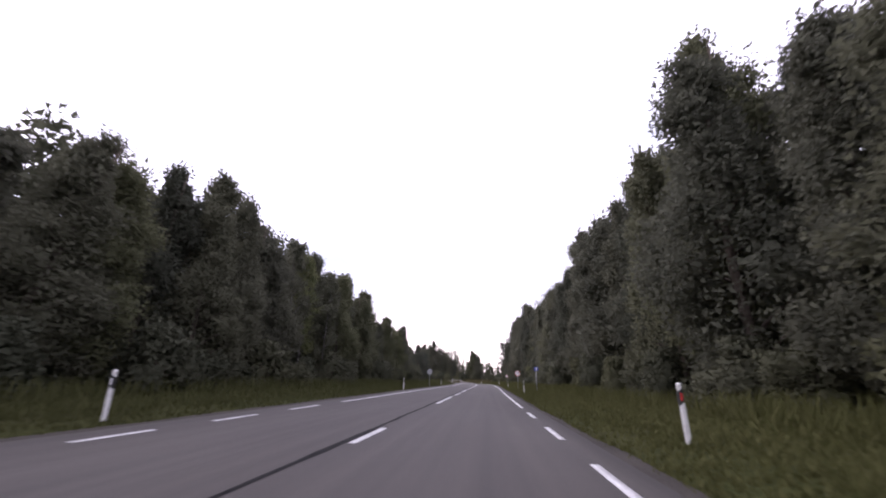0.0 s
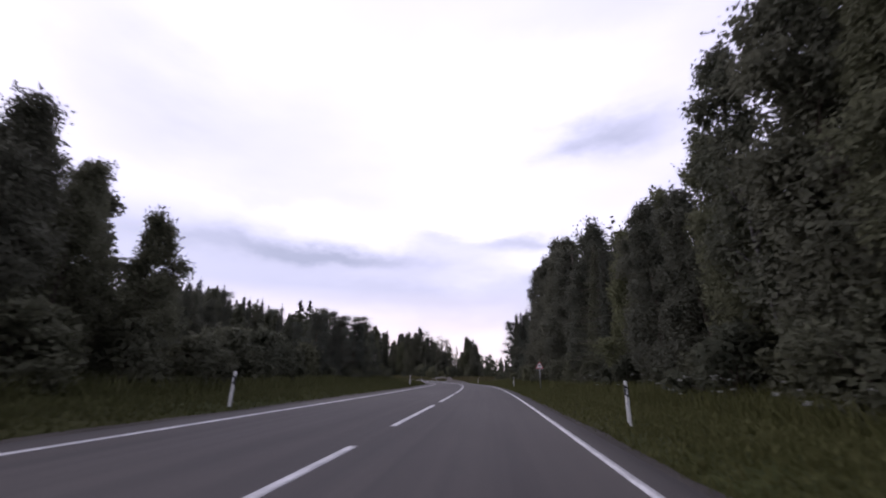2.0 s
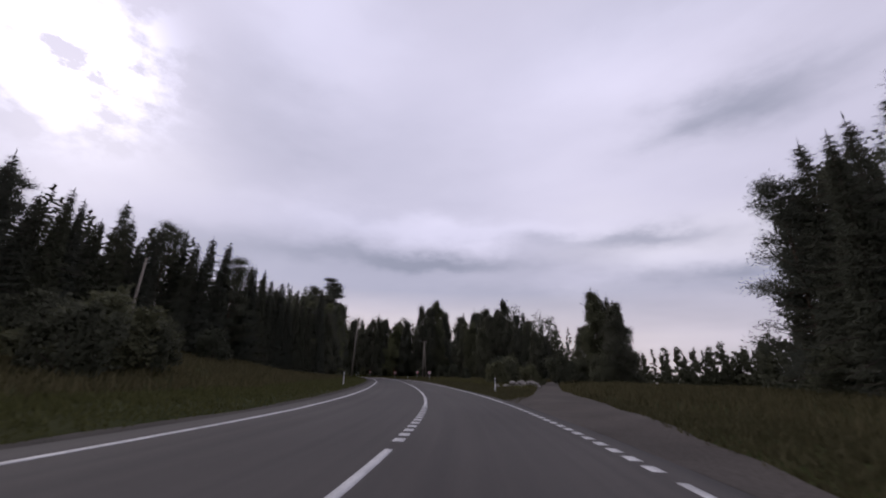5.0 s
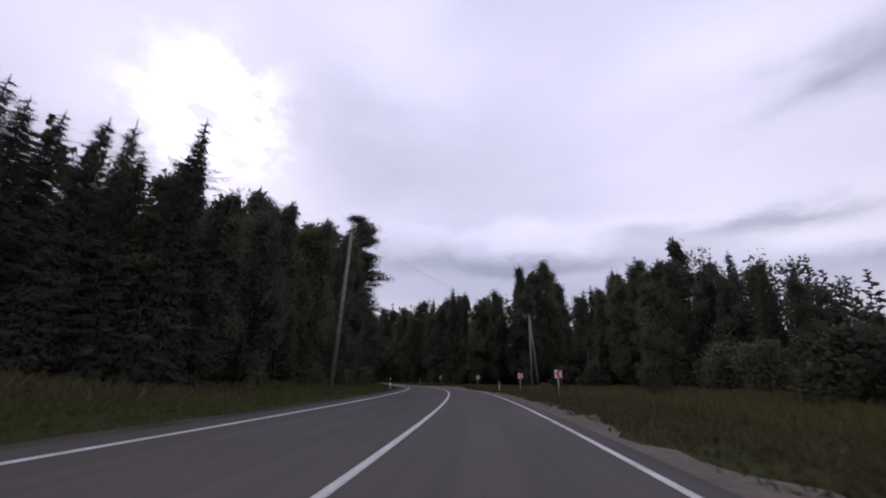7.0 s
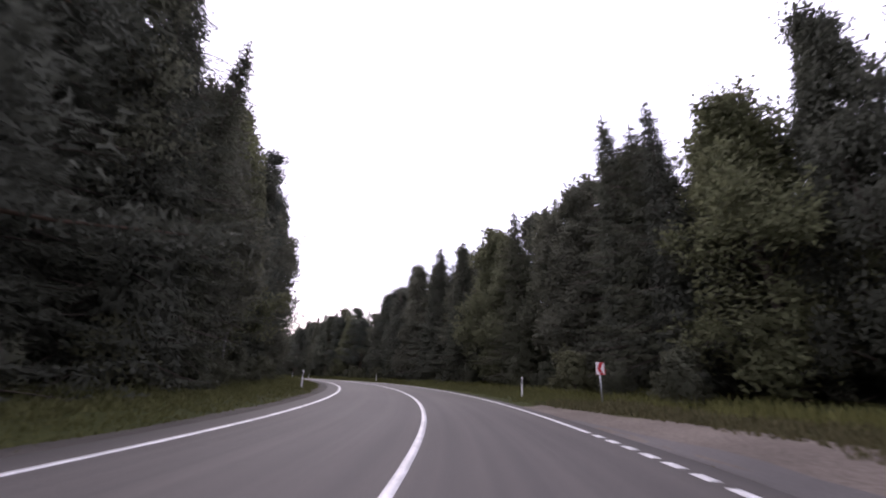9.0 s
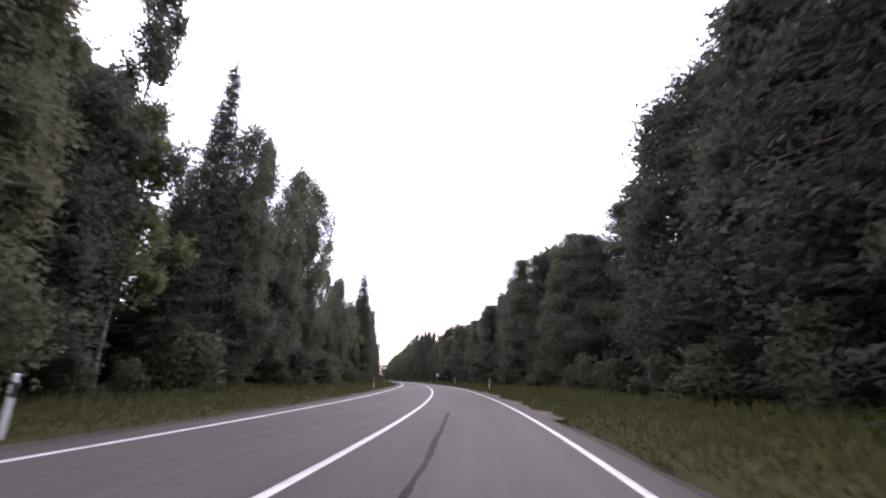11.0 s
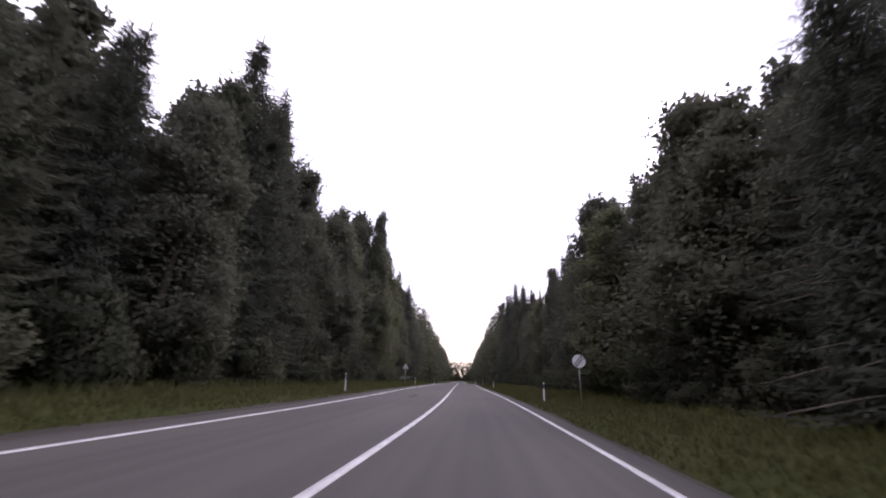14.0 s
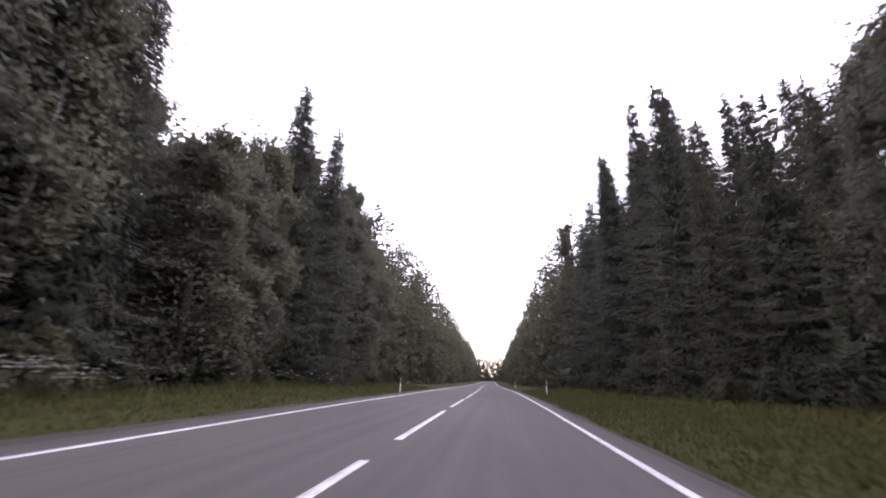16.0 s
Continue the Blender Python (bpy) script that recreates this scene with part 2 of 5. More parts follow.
ASPHALT = asphalt_material()
GRASS_GROUND = grass_ground_material()
GRAVEL = speckled("gravel_shoulder", (0.036, 0.032, 0.028), (0.072, 0.064, 0.056), 26.0, 0.95, 6.0, 0.8, 0.03, 0.7)
SIDE_ASPHALT = speckled("worn_side_asphalt", (0.046, 0.041, 0.039), (0.078, 0.069, 0.065), 24.0, 0.9, 6.0, 0.5, 0.01, 0.4)
SIDE_ROAD = speckled("sandy_grey_side_road", (0.055, 0.048, 0.042), (0.098, 0.086, 0.075), 20.0, 0.95, 6.0, 0.6, 0.02, 0.4)
DIRT = speckled("sandy_dirt", (0.082, 0.069, 0.058), (0.145, 0.122, 0.103), 14.0, 0.95, 6.0, 0.6, 0.03, 0.5)
PAINT = speckled("road_paint", (0.36, 0.355, 0.35), (0.62, 0.61, 0.60), 30.0, 0.6, 6.0, 0.2, 0.004, 2.0)
TAR = speckled("tar_seam", (0.006, 0.006, 0.006), (0.014, 0.013, 0.013), 20.0, 0.92)
FADED_TAR = speckled("faded_tar_seam", (0.026, 0.023, 0.022), (0.045, 0.040, 0.038), 9.0, 0.92)
POST_WHITE = speckled("post_plastic_white", (0.62, 0.62, 0.60), (0.78, 0.78, 0.76), 9.0, 0.45)
POST_BLACK = speckled("post_plastic_black", (0.012, 0.012, 0.013), (0.03, 0.03, 0.03), 9.0, 0.5)
REFLECTOR_WHITE = speckled("reflector_white", (0.6, 0.6, 0.62), (0.75, 0.75, 0.77), 60.0, 0.15)
REFLECTOR_RED = speckled("reflector_red", (0.35, 0.03, 0.025), (0.5, 0.05, 0.04), 60.0, 0.2)
SIGN_WHITE = speckled("sign_white_film", (0.68, 0.68, 0.68), (0.8, 0.8, 0.79), 6.0, 0.4)
SIGN_RED = speckled("sign_red_film", (0.45, 0.03, 0.035), (0.55, 0.045, 0.05), 6.0, 0.4)
SIGN_BLACK = speckled("sign_black_film", (0.012, 0.012, 0.012), (0.022, 0.022, 0.022), 6.0, 0.45)
SIGN_BLUE = speckled("sign_blue_film", (0.035, 0.06, 0.3), (0.05, 0.08, 0.36), 6.0, 0.4)
GALVANISED = speckled("galvanised_steel", (0.30, 0.31, 0.32), (0.42, 0.43, 0.44), 18.0, 0.45, metal=0.6)
SIGN_BACK = speckled("sign_back_aluminium", (0.36, 0.37, 0.38), (0.46, 0.47, 0.48), 10.0, 0.5, metal=0.4)
WOOD_POLE = speckled("weathered_pole_wood", (0.13, 0.11, 0.09), (0.24, 0.21, 0.175), 7.0, 0.9, 6.0, 0.6, 0.02)
PORCELAIN = speckled("insulator_porcelain", (0.5, 0.5, 0.48), (0.62, 0.62, 0.6), 8.0, 0.25)
WIRE = speckled("aluminium_wire", (0.16, 0.16, 0.17), (0.24, 0.24, 0.25), 20.0, 0.5, metal=0.5)
BARK = speckled("grey_brown_bark", (0.055, 0.045, 0.036), (0.12, 0.10, 0.082), 8.0, 0.95, 6.0, 0.9, 0.03)
PINE_BARK = speckled("orange_pine_bark", (0.075, 0.055, 0.042), (0.15, 0.105, 0.078), 7.0, 0.95, 6.0, 0.9, 0.03)
BIRCH_BARK = birch_bark_material()
LOG_WOOD = speckled("cut_log_bark", (0.05, 0.035, 0.026), (0.105, 0.070, 0.050), 9.0, 0.9, 6.0, 0.7, 0.02)
LOG_END = speckled("sawn_log_end", (0.11, 0.07, 0.045), (0.17, 0.11, 0.075), 14.0, 0.8)
STONE = speckled("field_stone", (0.14, 0.13, 0.115), (0.27, 0.25, 0.225), 7.0, 0.9, 6.0, 0.7, 0.03)
LEAF_BROAD = leaf_material("broad_leaves", (0.087, 0.088, 0.065), (0.119, 0.121, 0.087), 0.45, (1.22, 1.26, 0.92))
LEAF_BIRCH = leaf_material("birch_leaves", (0.093, 0.096, 0.068), (0.134, 0.137, 0.092), 0.45, (1.35, 1.42, 0.85))
LEAF_SPRUCE = leaf_material("spruce_needles", (0.066, 0.070, 0.054), (0.094, 0.099, 0.073), 0.35)
LEAF_PINE = leaf_material("pine_needles", (0.070, 0.075, 0.058), (0.099, 0.105, 0.079), 0.35)
LEAF_BUSH = leaf_material("bush_leaves", (0.078, 0.081, 0.055), (0.113, 0.116, 0.077), 0.4)
GRASS_BLADE = leaf_material("grass_blades", (0.062, 0.066, 0.024), (0.099, 0.099, 0.041), 0.3)
MIXED_BLADE = leaf_material("half_dry_grass_blades", (0.058, 0.056, 0.026), (0.098, 0.088, 0.046), 0.3)
DRY_BLADE = leaf_material("dry_grass_blades", (0.065, 0.060, 0.027), (0.125, 0.108, 0.056), 0.3)
FLOWER = leaf_material("white_umbels", (0.2, 0.2, 0.17), (0.38, 0.38, 0.33), 0.2)


# ---- mesh helpers ----
def mesh_from(name, verts, faces, materials, face_mats=None, smooth=False):
    me = bpy.data.meshes.new(name)
    me.from_pydata([tuple(v) for v in verts], [], [tuple(f) for f in faces])
    for m in materials:
        me.materials.append(m)
    if face_mats is not None:
        me.polygons.foreach_set("material_index", np.asarray(face_mats, dtype=np.int32))
    if smooth:
        me.polygons.foreach_set("use_smooth", np.ones(len(me.polygons), dtype=bool))
    me.update()
    return me


def part(name, bm, material, parent, label=""):
    me = bm
    if isinstance(bm, bmesh.types.BMesh):
        me = bpy.data.meshes.new(name)
        bm.to_mesh(me)
        bm.free()
    if material is not None:
        me.materials.clear()
        me.materials.append(material)
    ob = new(name, me)
    ob.parent = parent
    return tagged(ob, label) if label else ob


def sprays_mesh(name, corners, material, round_at=None):
    """Fast mesh of separate pointed leaves; corners has the shape (n, 3, 3). round_at, the crown's middle height,
    turns the shading of the leaves outwards, as dense foliage shades."""
    corners = np.asarray(corners, dtype=float)
    if round_at is not None:
        flat = np.cross(corners[:, 1] - corners[:, 0], corners[:, 2] - corners[:, 0])
        flat /= np.linalg.norm(flat, axis=1)[:, None] + 1e-9
        mid = corners.mean(1)
        out = mid - np.stack([0 * mid[:, 0], 0 * mid[:, 0], np.clip(mid[:, 2] * 0.75, 0, round_at)], -1)
        out /= np.linalg.norm(out, axis=1)[:, None] + 1e-9
        away = (flat * out).sum(1) < 0
        corners[away] = corners[away][:, ::-1]
        flat[away] *= -1
        shade = out * 0.8 + flat * 0.25 + np.array([0, 0, 0.08])
        shade /= np.linalg.norm(shade, axis=1)[:, None] + 1e-9
    n, c = len(corners), 3
    me = bpy.data.meshes.new(name)
    me.vertices.add(n * c)
    me.vertices.foreach_set("co", np.asarray(corners, dtype=np.float32).reshape(-1))
    me.loops.add(n * c)
    me.loops.foreach_set("vertex_index", np.arange(n * c, dtype=np.int32))
    me.polygons.add(n)
    me.polygons.foreach_set("loop_start", np.arange(0, n * c, c, dtype=np.int32))
    me.polygons.foreach_set("loop_total", np.full(n, c, dtype=np.int32))
    me.materials.append(material)
    me.update(calc_edges=True)
    if round_at is not None:
        me.normals_split_custom_set_from_vertices(np.repeat(shade, 3, axis=0).tolist())
    return me


def tube(verts, faces, pts, radii, sides=6):
    """Adds a tapered tube through pts to verts and faces."""
    pts = [Vector(p) for p in pts]
    start = len(verts)
    for i, p in enumerate(pts):
        d = (pts[min(i + 1, len(pts) - 1)] - pts[max(i - 1, 0)]).normalized()
        a = d.orthogonal().normalized() if abs(d.z) < 0.99 else Vector((1, 0, 0))
        b = d.cross(a).normalized()
        a = b.cross(d)
        for k in range(sides):
            w = 2 * math.pi * k / sides
            verts.append(p + (a * math.cos(w) + b * math.sin(w)) * radii[i])
    for i in range(len(pts) - 1):
        for k in range(sides):
            k2 = (k + 1) % sides
            faces.append((start + i * sides + k, start + i * sides + k2, start + (i + 1) * sides + k2, start + (i + 1) * sides + k))
    faces.append(tuple(start + (len(pts) - 1) * sides + k for k in range(sides)))
    faces.append(tuple(start + k for k in reversed(range(sides))))


def box_bm(x, y, z, bevel=0.0, at=(0, 0, 0), segments=1):
    bm = bmesh.new()
    bmesh.ops.create_cube(bm, size=1)
    bmesh.ops.scale(bm, vec=(x, y, z), verts=bm.verts)
    if bevel:
        bmesh.ops.bevel(bm, geom=bm.edges[:], offset=bevel, segments=segments, affect="EDGES")
    bmesh.ops.translate(bm, vec=at, verts=bm.verts)
    return bm


def prism_bm(outline, depth, bevel=0.0, y0=0.0):
    """A plate with that outline in x and z, facing -y, from y0 back to y0 + depth."""
    bm = bmesh.new()
    front = bm.faces.new([bm.verts.new((x, y0, z)) for x, z in outline])
    made = bmesh.ops.extrude_face_region(bm, geom=[front])
    bmesh.ops.translate(bm, vec=(0, depth, 0), verts=[g for g in made["geom"] if isinstance(g, bmesh.types.BMVert)])
    bmesh.ops.recalc_face_normals(bm, faces=bm.faces[:])
    if bevel:
        bmesh.ops.bevel(bm, geom=[e for e in bm.edges], offset=bevel, segments=1, affect="EDGES")
    return bm


def rod_bm(p, q, r, r2=None, sides=12):
    verts, faces = [], []
    tube(verts, faces, [p, q], [r, r if r2 is None else r2], sides)
    bm = bmesh.new()
    vs = [bm.verts.new(v) for v in verts]
    for f in faces:
        bm.faces.new([vs[i] for i in f])
    bmesh.ops.recalc_face_normals(bm, faces=bm.faces[:])
    for f in bm.faces:
        f.smooth = len(f.verts) == 4
    return bm


def circle_outline(r, n=40):
    return [(r * math.cos(2 * math.pi * k / n), r * math.sin(2 * math.pi * k / n)) for k in range(n)]


# ---- plants ----
def sprays(rng, centres, axes, length, width, tilt=1.0):
    """Leaf sprays: pointed quads at centres; axes give the way that each one points, loosened by tilt."""
    n = len(centres)
    a = axes + rng.normal(size=(n, 3)) * tilt
    a /= np.linalg.norm(a, axis=1)[:, None] + 1e-9
    b = np.cross(a, rng.normal(size=(n, 3)))
    b /= np.linalg.norm(b, axis=1)[:, None] + 1e-9
    size = rng.uniform(0.65, 1.35, n)[:, None]
    l, w = a * length * size, b * width * size
    return np.stack([centres - l * 0.4 + w * 0.55, centres + l * 0.6, centres - l * 0.4 - w * 0.55], 1)


def broad_crown(rng, height, radius, base, clumps, per, leaf, ragged=0.28, inner=0.3, shoots=0.6):
    """Leaves of an uneven crown: boughs carry leafy clumps; gives the leaves and the clumps' middles for the limbs."""
    boughs = max(9, clumps // (8 if inner else 3))
    mids, sizes = [], []
    for i in range(boughs):
        u = (i + rng.uniform(0.1, 0.9)) / boughs
        envelope = min(1.0, u / 0.2 + 0.3) ** 0.6 * (1.0 - u) ** 0.62 * 1.16
        ang = 2.4 * i + rng.normal() * 0.5
        r = radius * envelope * rng.uniform(0.25, 0.8) * (1 + ragged * float(np.clip(rng.normal(), -1.2, 1.2)) * 0.6)
        size = radius * rng.uniform(0.28, 0.52) * (0.35 + 0.65 * envelope)
        mid = np.array([r * math.cos(ang), r * math.sin(ang), base + (height - base) * (0.02 + 0.9 * u)])
        for k in range(clumps // boughs):
            way = rng.normal(size=3) + np.array([0.55 * math.cos(ang), 0.55 * math.sin(ang), 0.45])
            way /= np.linalg.norm(way)
            mids.append(mid + way * size * rng.uniform(0.35, 1.0) * np.array([1.0, 1.0, 1.15]))
            sizes.append(radius * rng.uniform(0.11, 0.24))
    mids, sizes = np.array(mids), np.array(sizes)
    which = rng.integers(0, len(mids), clumps * per)
    off = np.clip(rng.normal(size=(clumps * per, 3)), -1.8, 1.8) * sizes[which][:, None] * np.array([0.62, 0.62, 0.7])
    pos = mids[which] + off
    pos[:, 2] = np.clip(pos[:, 2], 0.15, height)
    out = off / (np.linalg.norm(off, axis=1)[:, None] + 1e-6) + np.array([0, 0, -0.15])
    # young shoots that stand out of the crown
    for k in range(int(shoots * len(mids))):
        m = mids[int(rng.integers(0, len(mids)))]
        way = rng.normal(size=3) * 0.35 + np.array([m[0] / radius, m[1] / radius, 0.35 + 0.9 * m[2] / height])
        way /= np.linalg.norm(way)
        f = rng.uniform(0.1, 1.0, 16)
        shoot = m + way * (radius * rng.uniform(0.25, 0.5) * f)[:, None] + rng.normal(size=(16, 3)) * (0.05 * radius * (1.15 - f))[:, None]
        pos, out = np.concatenate([pos, shoot]), np.concatenate([out, np.repeat(way[None], 16, 0)])
    # leaves between the boughs, nearer the stem
    n = int(clumps * per * inner)
    u, a = rng.uniform(0, 0.93, n), rng.uniform(0, 2 * math.pi, n)
    r = radius * np.minimum(1.0, u / 0.2 + 0.3) ** 0.6 * (1.0 - u) ** 0.5 * np.sqrt(rng.uniform(0.1, 0.75, n))
    pos = np.concatenate([pos, np.stack([r * np.cos(a), r * np.sin(a), base + (height - base) * (0.02 + 0.92 * u)], -1)])
    out = np.concatenate([out, np.stack([np.cos(a), np.sin(a), 0 * a], -1)])
    return sprays(rng, pos, out, leaf * 1.5, leaf, 0.9), mids


def broad_tree(name, label, height, radius, base, seed, clumps, per, leaf, bark, leaves, trunk_r=0.16, ragged=0.28, inner=0.3):
    rng = np.random.default_rng(seed)
    tree = tagged(new(name), label, "tree", "roadside trees")
    quads, mids = broad_crown(rng, height, radius, base, clumps, per, leaf, ragged, inner)
    verts, faces = [], []
    lean = rng.normal(size=2) * 0.25
    spine = [Vector((lean[0] * u * u + 0.12 * math.sin(5 * u + seed), lean[1] * u * u + 0.12 * math.cos(4 * u + seed), height * 0.93 * u)) for u in np.linspace(0, 1, 9)]
    tube(verts, faces, spine, [trunk_r * (1.25 if i == 0 else 1 - 0.1 * i) for i in range(9)], 8)
    for k in range(0, len(mids), max(1, clumps // 22)):
        m = Vector(mids[k])
        z0 = max(base * 0.7, m.z - 0.35 * math.hypot(m.x, m.y) - 0.5)
        u = min(0.95, z0 / (height * 0.93))
        i = min(7, int(u * 8))
        s = spine[i].lerp(spine[i + 1], u * 8 - i)
        tube(verts, faces, [s, s.lerp(m, 0.5) + Vector((0, 0, 0.15)), m], [trunk_r * 0.35 * (1 - u) + 0.02, 0.02 + trunk_r * 0.12, 0.008], 5)
    part("trunk", mesh_from("trunk", verts, faces, [bark], smooth=True), None, tree)
    part("crown", sprays_mesh("crown", quads, leaves, height * 0.7), None, tree)
    return tree


def spruce_tree(name, label, height, radius, base, seed, step=0.31, arms=11, nodes=22, thin=0.12):
    """A spruce: tiers of boughs that hang from a straight trunk, long at the foot and short at the pointed top."""
    rng = np.random.default_rng(seed)
    tree = tagged(new(name), label, "tree", "roadside trees")
    verts, faces = [], []
    tube(verts, faces, [(0, 0, 0), (0.04, 0.02, height * 0.5), (0, 0, height)], [0.17, 0.1, 0.012], 7)
    pos, axes, scale = [], [], []
    z = base
    while z < height - 0.1:
        u = (z - base) / (height - base)
        reach = radius * (1 - u) ** 0.74 * rng.uniform(0.7, 1.2) + 0.05
        n = max(4, round(arms * (1 - 0.4 * u)))
        turn = rng.uniform(0, 6.28)
        for k in range(n):
            if rng.uniform() < thin:
                continue
            w = turn + 6.283 * k / n + rng.normal() * 0.15
            l = reach * (rng.uniform(0.5, 1.1) if rng.uniform() < 0.85 else rng.uniform(1.1, 1.35))
            droop = 0.5 * (1 - u) - 0.2 + rng.normal() * 0.1
            foot = max(base, z + rng.uniform(-0.5, 0.5) * step)
            tip = Vector((l * math.cos(w), l * math.sin(w), foot - droop * l))
            if k % 2 == 0:
                tube(verts, faces, [(0, 0, foot), tip * 0.55 + Vector((0, 0, foot * 0.45 + 0.02)), tip], [0.028, 0.016, 0.004], 3)
            m = max(2, round(nodes * (0.35 + 0.65 * (1 - u))))
            for j in range(m):
                f = (j + 0.7) / m
                p = Vector((0, 0, foot)).lerp(tip, f)
                p.z += 0.22 * l * f * (f - 1) + 0.14 * l * max(0.0, f - 0.7)
                for q in (-1, 1, 0, -0.5, 0.5, -0.75, 0.75, -0.25, 0.25):
                    side = w + q * rng.uniform(0.6, 1.1)
                    pos.append((p.x + 0.17 * math.cos(side) * abs(q), p.y + 0.17 * math.sin(side) * abs(q), p.z - 0.04 * abs(q) - 0.12 * (abs(q) < 0.7) * (1 - u) * rng.uniform(0.3, 1.3)))
                    axes.append((math.cos(side), math.sin(side), -0.45 + 0.5 * u))
                    scale.append((0.45 + 0.5 * (1 - f)) * (1.1 - 0.75 * u))
        z += step * rng.uniform(0.75, 1.25) * (1 - 0.45 * u)
    # hanging twigs that fill the crown behind the bough ends
    n = len(pos) // 2
    u, a = 1 - np.sqrt(rng.uniform(0.004, 1, n)), rng.uniform(0, 6.283, n)
    r = radius * (1 - u) ** 0.74 * np.sqrt(rng.uniform(0.02, 0.3, n))
    pos = np.concatenate([np.array(pos), np.stack([r * np.cos(a), r * np.sin(a), base + (height - base) * u], -1)])
    axes = np.concatenate([np.array(axes), np.stack([0.6 * np.cos(a), 0.6 * np.sin(a), np.full(n, -0.6)], -1)])
    scale = np.concatenate([np.array(scale), 0.85 - 0.35 * u])
    quads = sprays(rng, pos, axes, 0.2, 0.052, 0.4)
    mid = quads.mean(1, keepdims=True)
    quads = mid + (quads - mid) * scale[:, None, None]
    top = sprays(rng, np.array([[0, 0, height - 0.25 + 0.08 * i] for i in range(6)]), np.array([[0, 0, 1.0]] * 6), 0.32, 0.06, 0.12)
    part("trunk", mesh_from("trunk", verts, faces, [BARK], smooth=True), None, tree)
    part("crown", sprays_mesh("crown", np.concatenate([quads, top]), LEAF_SPRUCE, height * 0.8), None, tree)
    return tree


def pine_tree(name, label, height, radius, base, seed, tiers=13, per=260, flat=0.2):
    """A pine: bare lower trunk and needle clumps at the ends of upturned limbs; a low flat makes level plates of them."""
    rng = np.random.default_rng(seed)
    tree = tagged(new(name), label, "tree", "roadside trees")
    verts, faces = [], []
    bend = rng.normal(size=2) * 0.09
    spine = [Vector((bend[0] * math.sin(3 * u), bend[1] * math.sin(2.4 * u), height * 0.97 * u)) for u in np.linspace(0, 1, 8)]
    tube(verts, faces, spine, [0.135, 0.115, 0.1, 0.088, 0.075, 0.06, 0.042, 0.015], 8)
    pos, axes = [], []
    for i in range(tiers):
        u = i / (tiers - 1)
        for k in range(3 + (i % 2)):
            z = base + (height * 0.97 - base) * min(1.0, max(0.0, u + rng.normal() * 0.025))
            s = spine[0].lerp(spine[-1], z / (height * 0.97))
            w = rng.uniform(0, 6.283)
            l = radius * (1.05 - 0.72 * u ** 1.4) * rng.uniform(0.45, 1.15)
            tip = Vector((s.x + l * math.cos(w), s.y + l * math.sin(w), z + (0.22 if flat > 0.12 else 0.02) * l))
            tube(verts, faces, [(s.x, s.y, z), tip.lerp(Vector((s.x, s.y, z)), 0.5) - Vector((0, 0, 0.05)), tip], [0.032, 0.021, 0.008], 4)
            for f in (0.45, 0.75, 1.0):
                c = Vector((s.x, s.y, z)).lerp(tip, f)
                n = int(per * (0.1 + 0.08 * f))
                off = rng.normal(size=(n, 3)) * np.array([0.33, 0.33, flat]) * (0.6 + 0.25 * radius * 0.5)
                pos.append(np.array(c) + off)
                axes.append(off * np.array([1, 1, 0.6]) + np.array([0.1 * math.cos(w), 0.1 * math.sin(w), 0.18]))
    pos, axes = np.concatenate(pos), np.concatenate(axes)
    quads = sprays(rng, pos, axes / (np.linalg.norm(axes, axis=1)[:, None] + 1e-6), 0.125, 0.036, 0.5)
    part("trunk", mesh_from("trunk", verts, faces, [PINE_BARK], smooth=True), None, tree)
    part("crown", sprays_mesh("crown", quads, LEAF_PINE, height * 0.8), None, tree)
    return tree


def bush(name, label, height, radius, seed, clumps=26, per=55, leaf=0.16):
    rng = np.random.default_rng(seed)
    ob = tagged(new(name), label, "bush", "roadside bushes")
    quads, mids = broad_crown(rng, height, radius, 0.12, clumps, per, leaf, 0.3)
    verts, faces = [], []
    for k in range(0, len(mids), 3):
        m = Vector(mids[k])
        tube(verts, faces, [(0.12 * math.cos(k), 0.12 * math.sin(k), 0), m * 0.5 + Vector((0, 0, 0.05)), m], [0.035, 0.022, 0.006], 5)
    part("stem", mesh_from("stem", verts, faces, [BARK], smooth=True), None, ob)
    part("crown", sprays_mesh("crown", quads, LEAF_BUSH, height * 0.5), None, ob)
    return ob

# ---- the road's line ----
# curvature every 12 m (per km), height of the centre line and cross slope every 20 m
BEND = [0.62, -0.17, -0.32, -0.19, -0.07, 0.39, 1.45, 2.34, 3.15, 4.61, 7.50, 10.79, 8.63, 3.54, 1.46, 2.13, 3.06, 3.28, 8.91, 15.54, 15.09, 11.47, 8.80, 7.11, 5.83, 4.59, 3.10, 1.70, 1.46, 1.71, 2.20, 3.00, 2.26, 0.60, -0.05, -0.74, -0.38, 0.39, 0.85, 0.76, 0.31, -0.10, -0.36, -0.47, -0.45, -0.33]
RISE = [0.000, -0.000, 0.013, 0.014, 0.011, -0.025, -0.168, -0.141, -0.001, 0.132, 0.243, 0.351, 0.373, 0.504, 0.578, 0.533, 0.508, 0.454, 0.404, 0.369, 0.420, 0.369, 0.370, 0.278, 0.111, -0.060, -0.229, -0.391]
TILT = [-0.0186, -0.0198, -0.0198, -0.0199, -0.0174, -0.0125, -0.0074, -0.0027, -0.0044, -0.0053, -0.0059, -0.0046, -0.0096, -0.0127, -0.0151, -0.0182, -0.0213, -0.0239, -0.0248, -0.0236, -0.0217, -0.0186, -0.0146, -0.0096, -0.0056, -0.0023, 0.0003, 0.0027]
RIGHT, LEFT = 3.396, 3.532      # from the centre line to the edge lines
S_GRID = np.arange(-80.0, 761.0, 1.0)
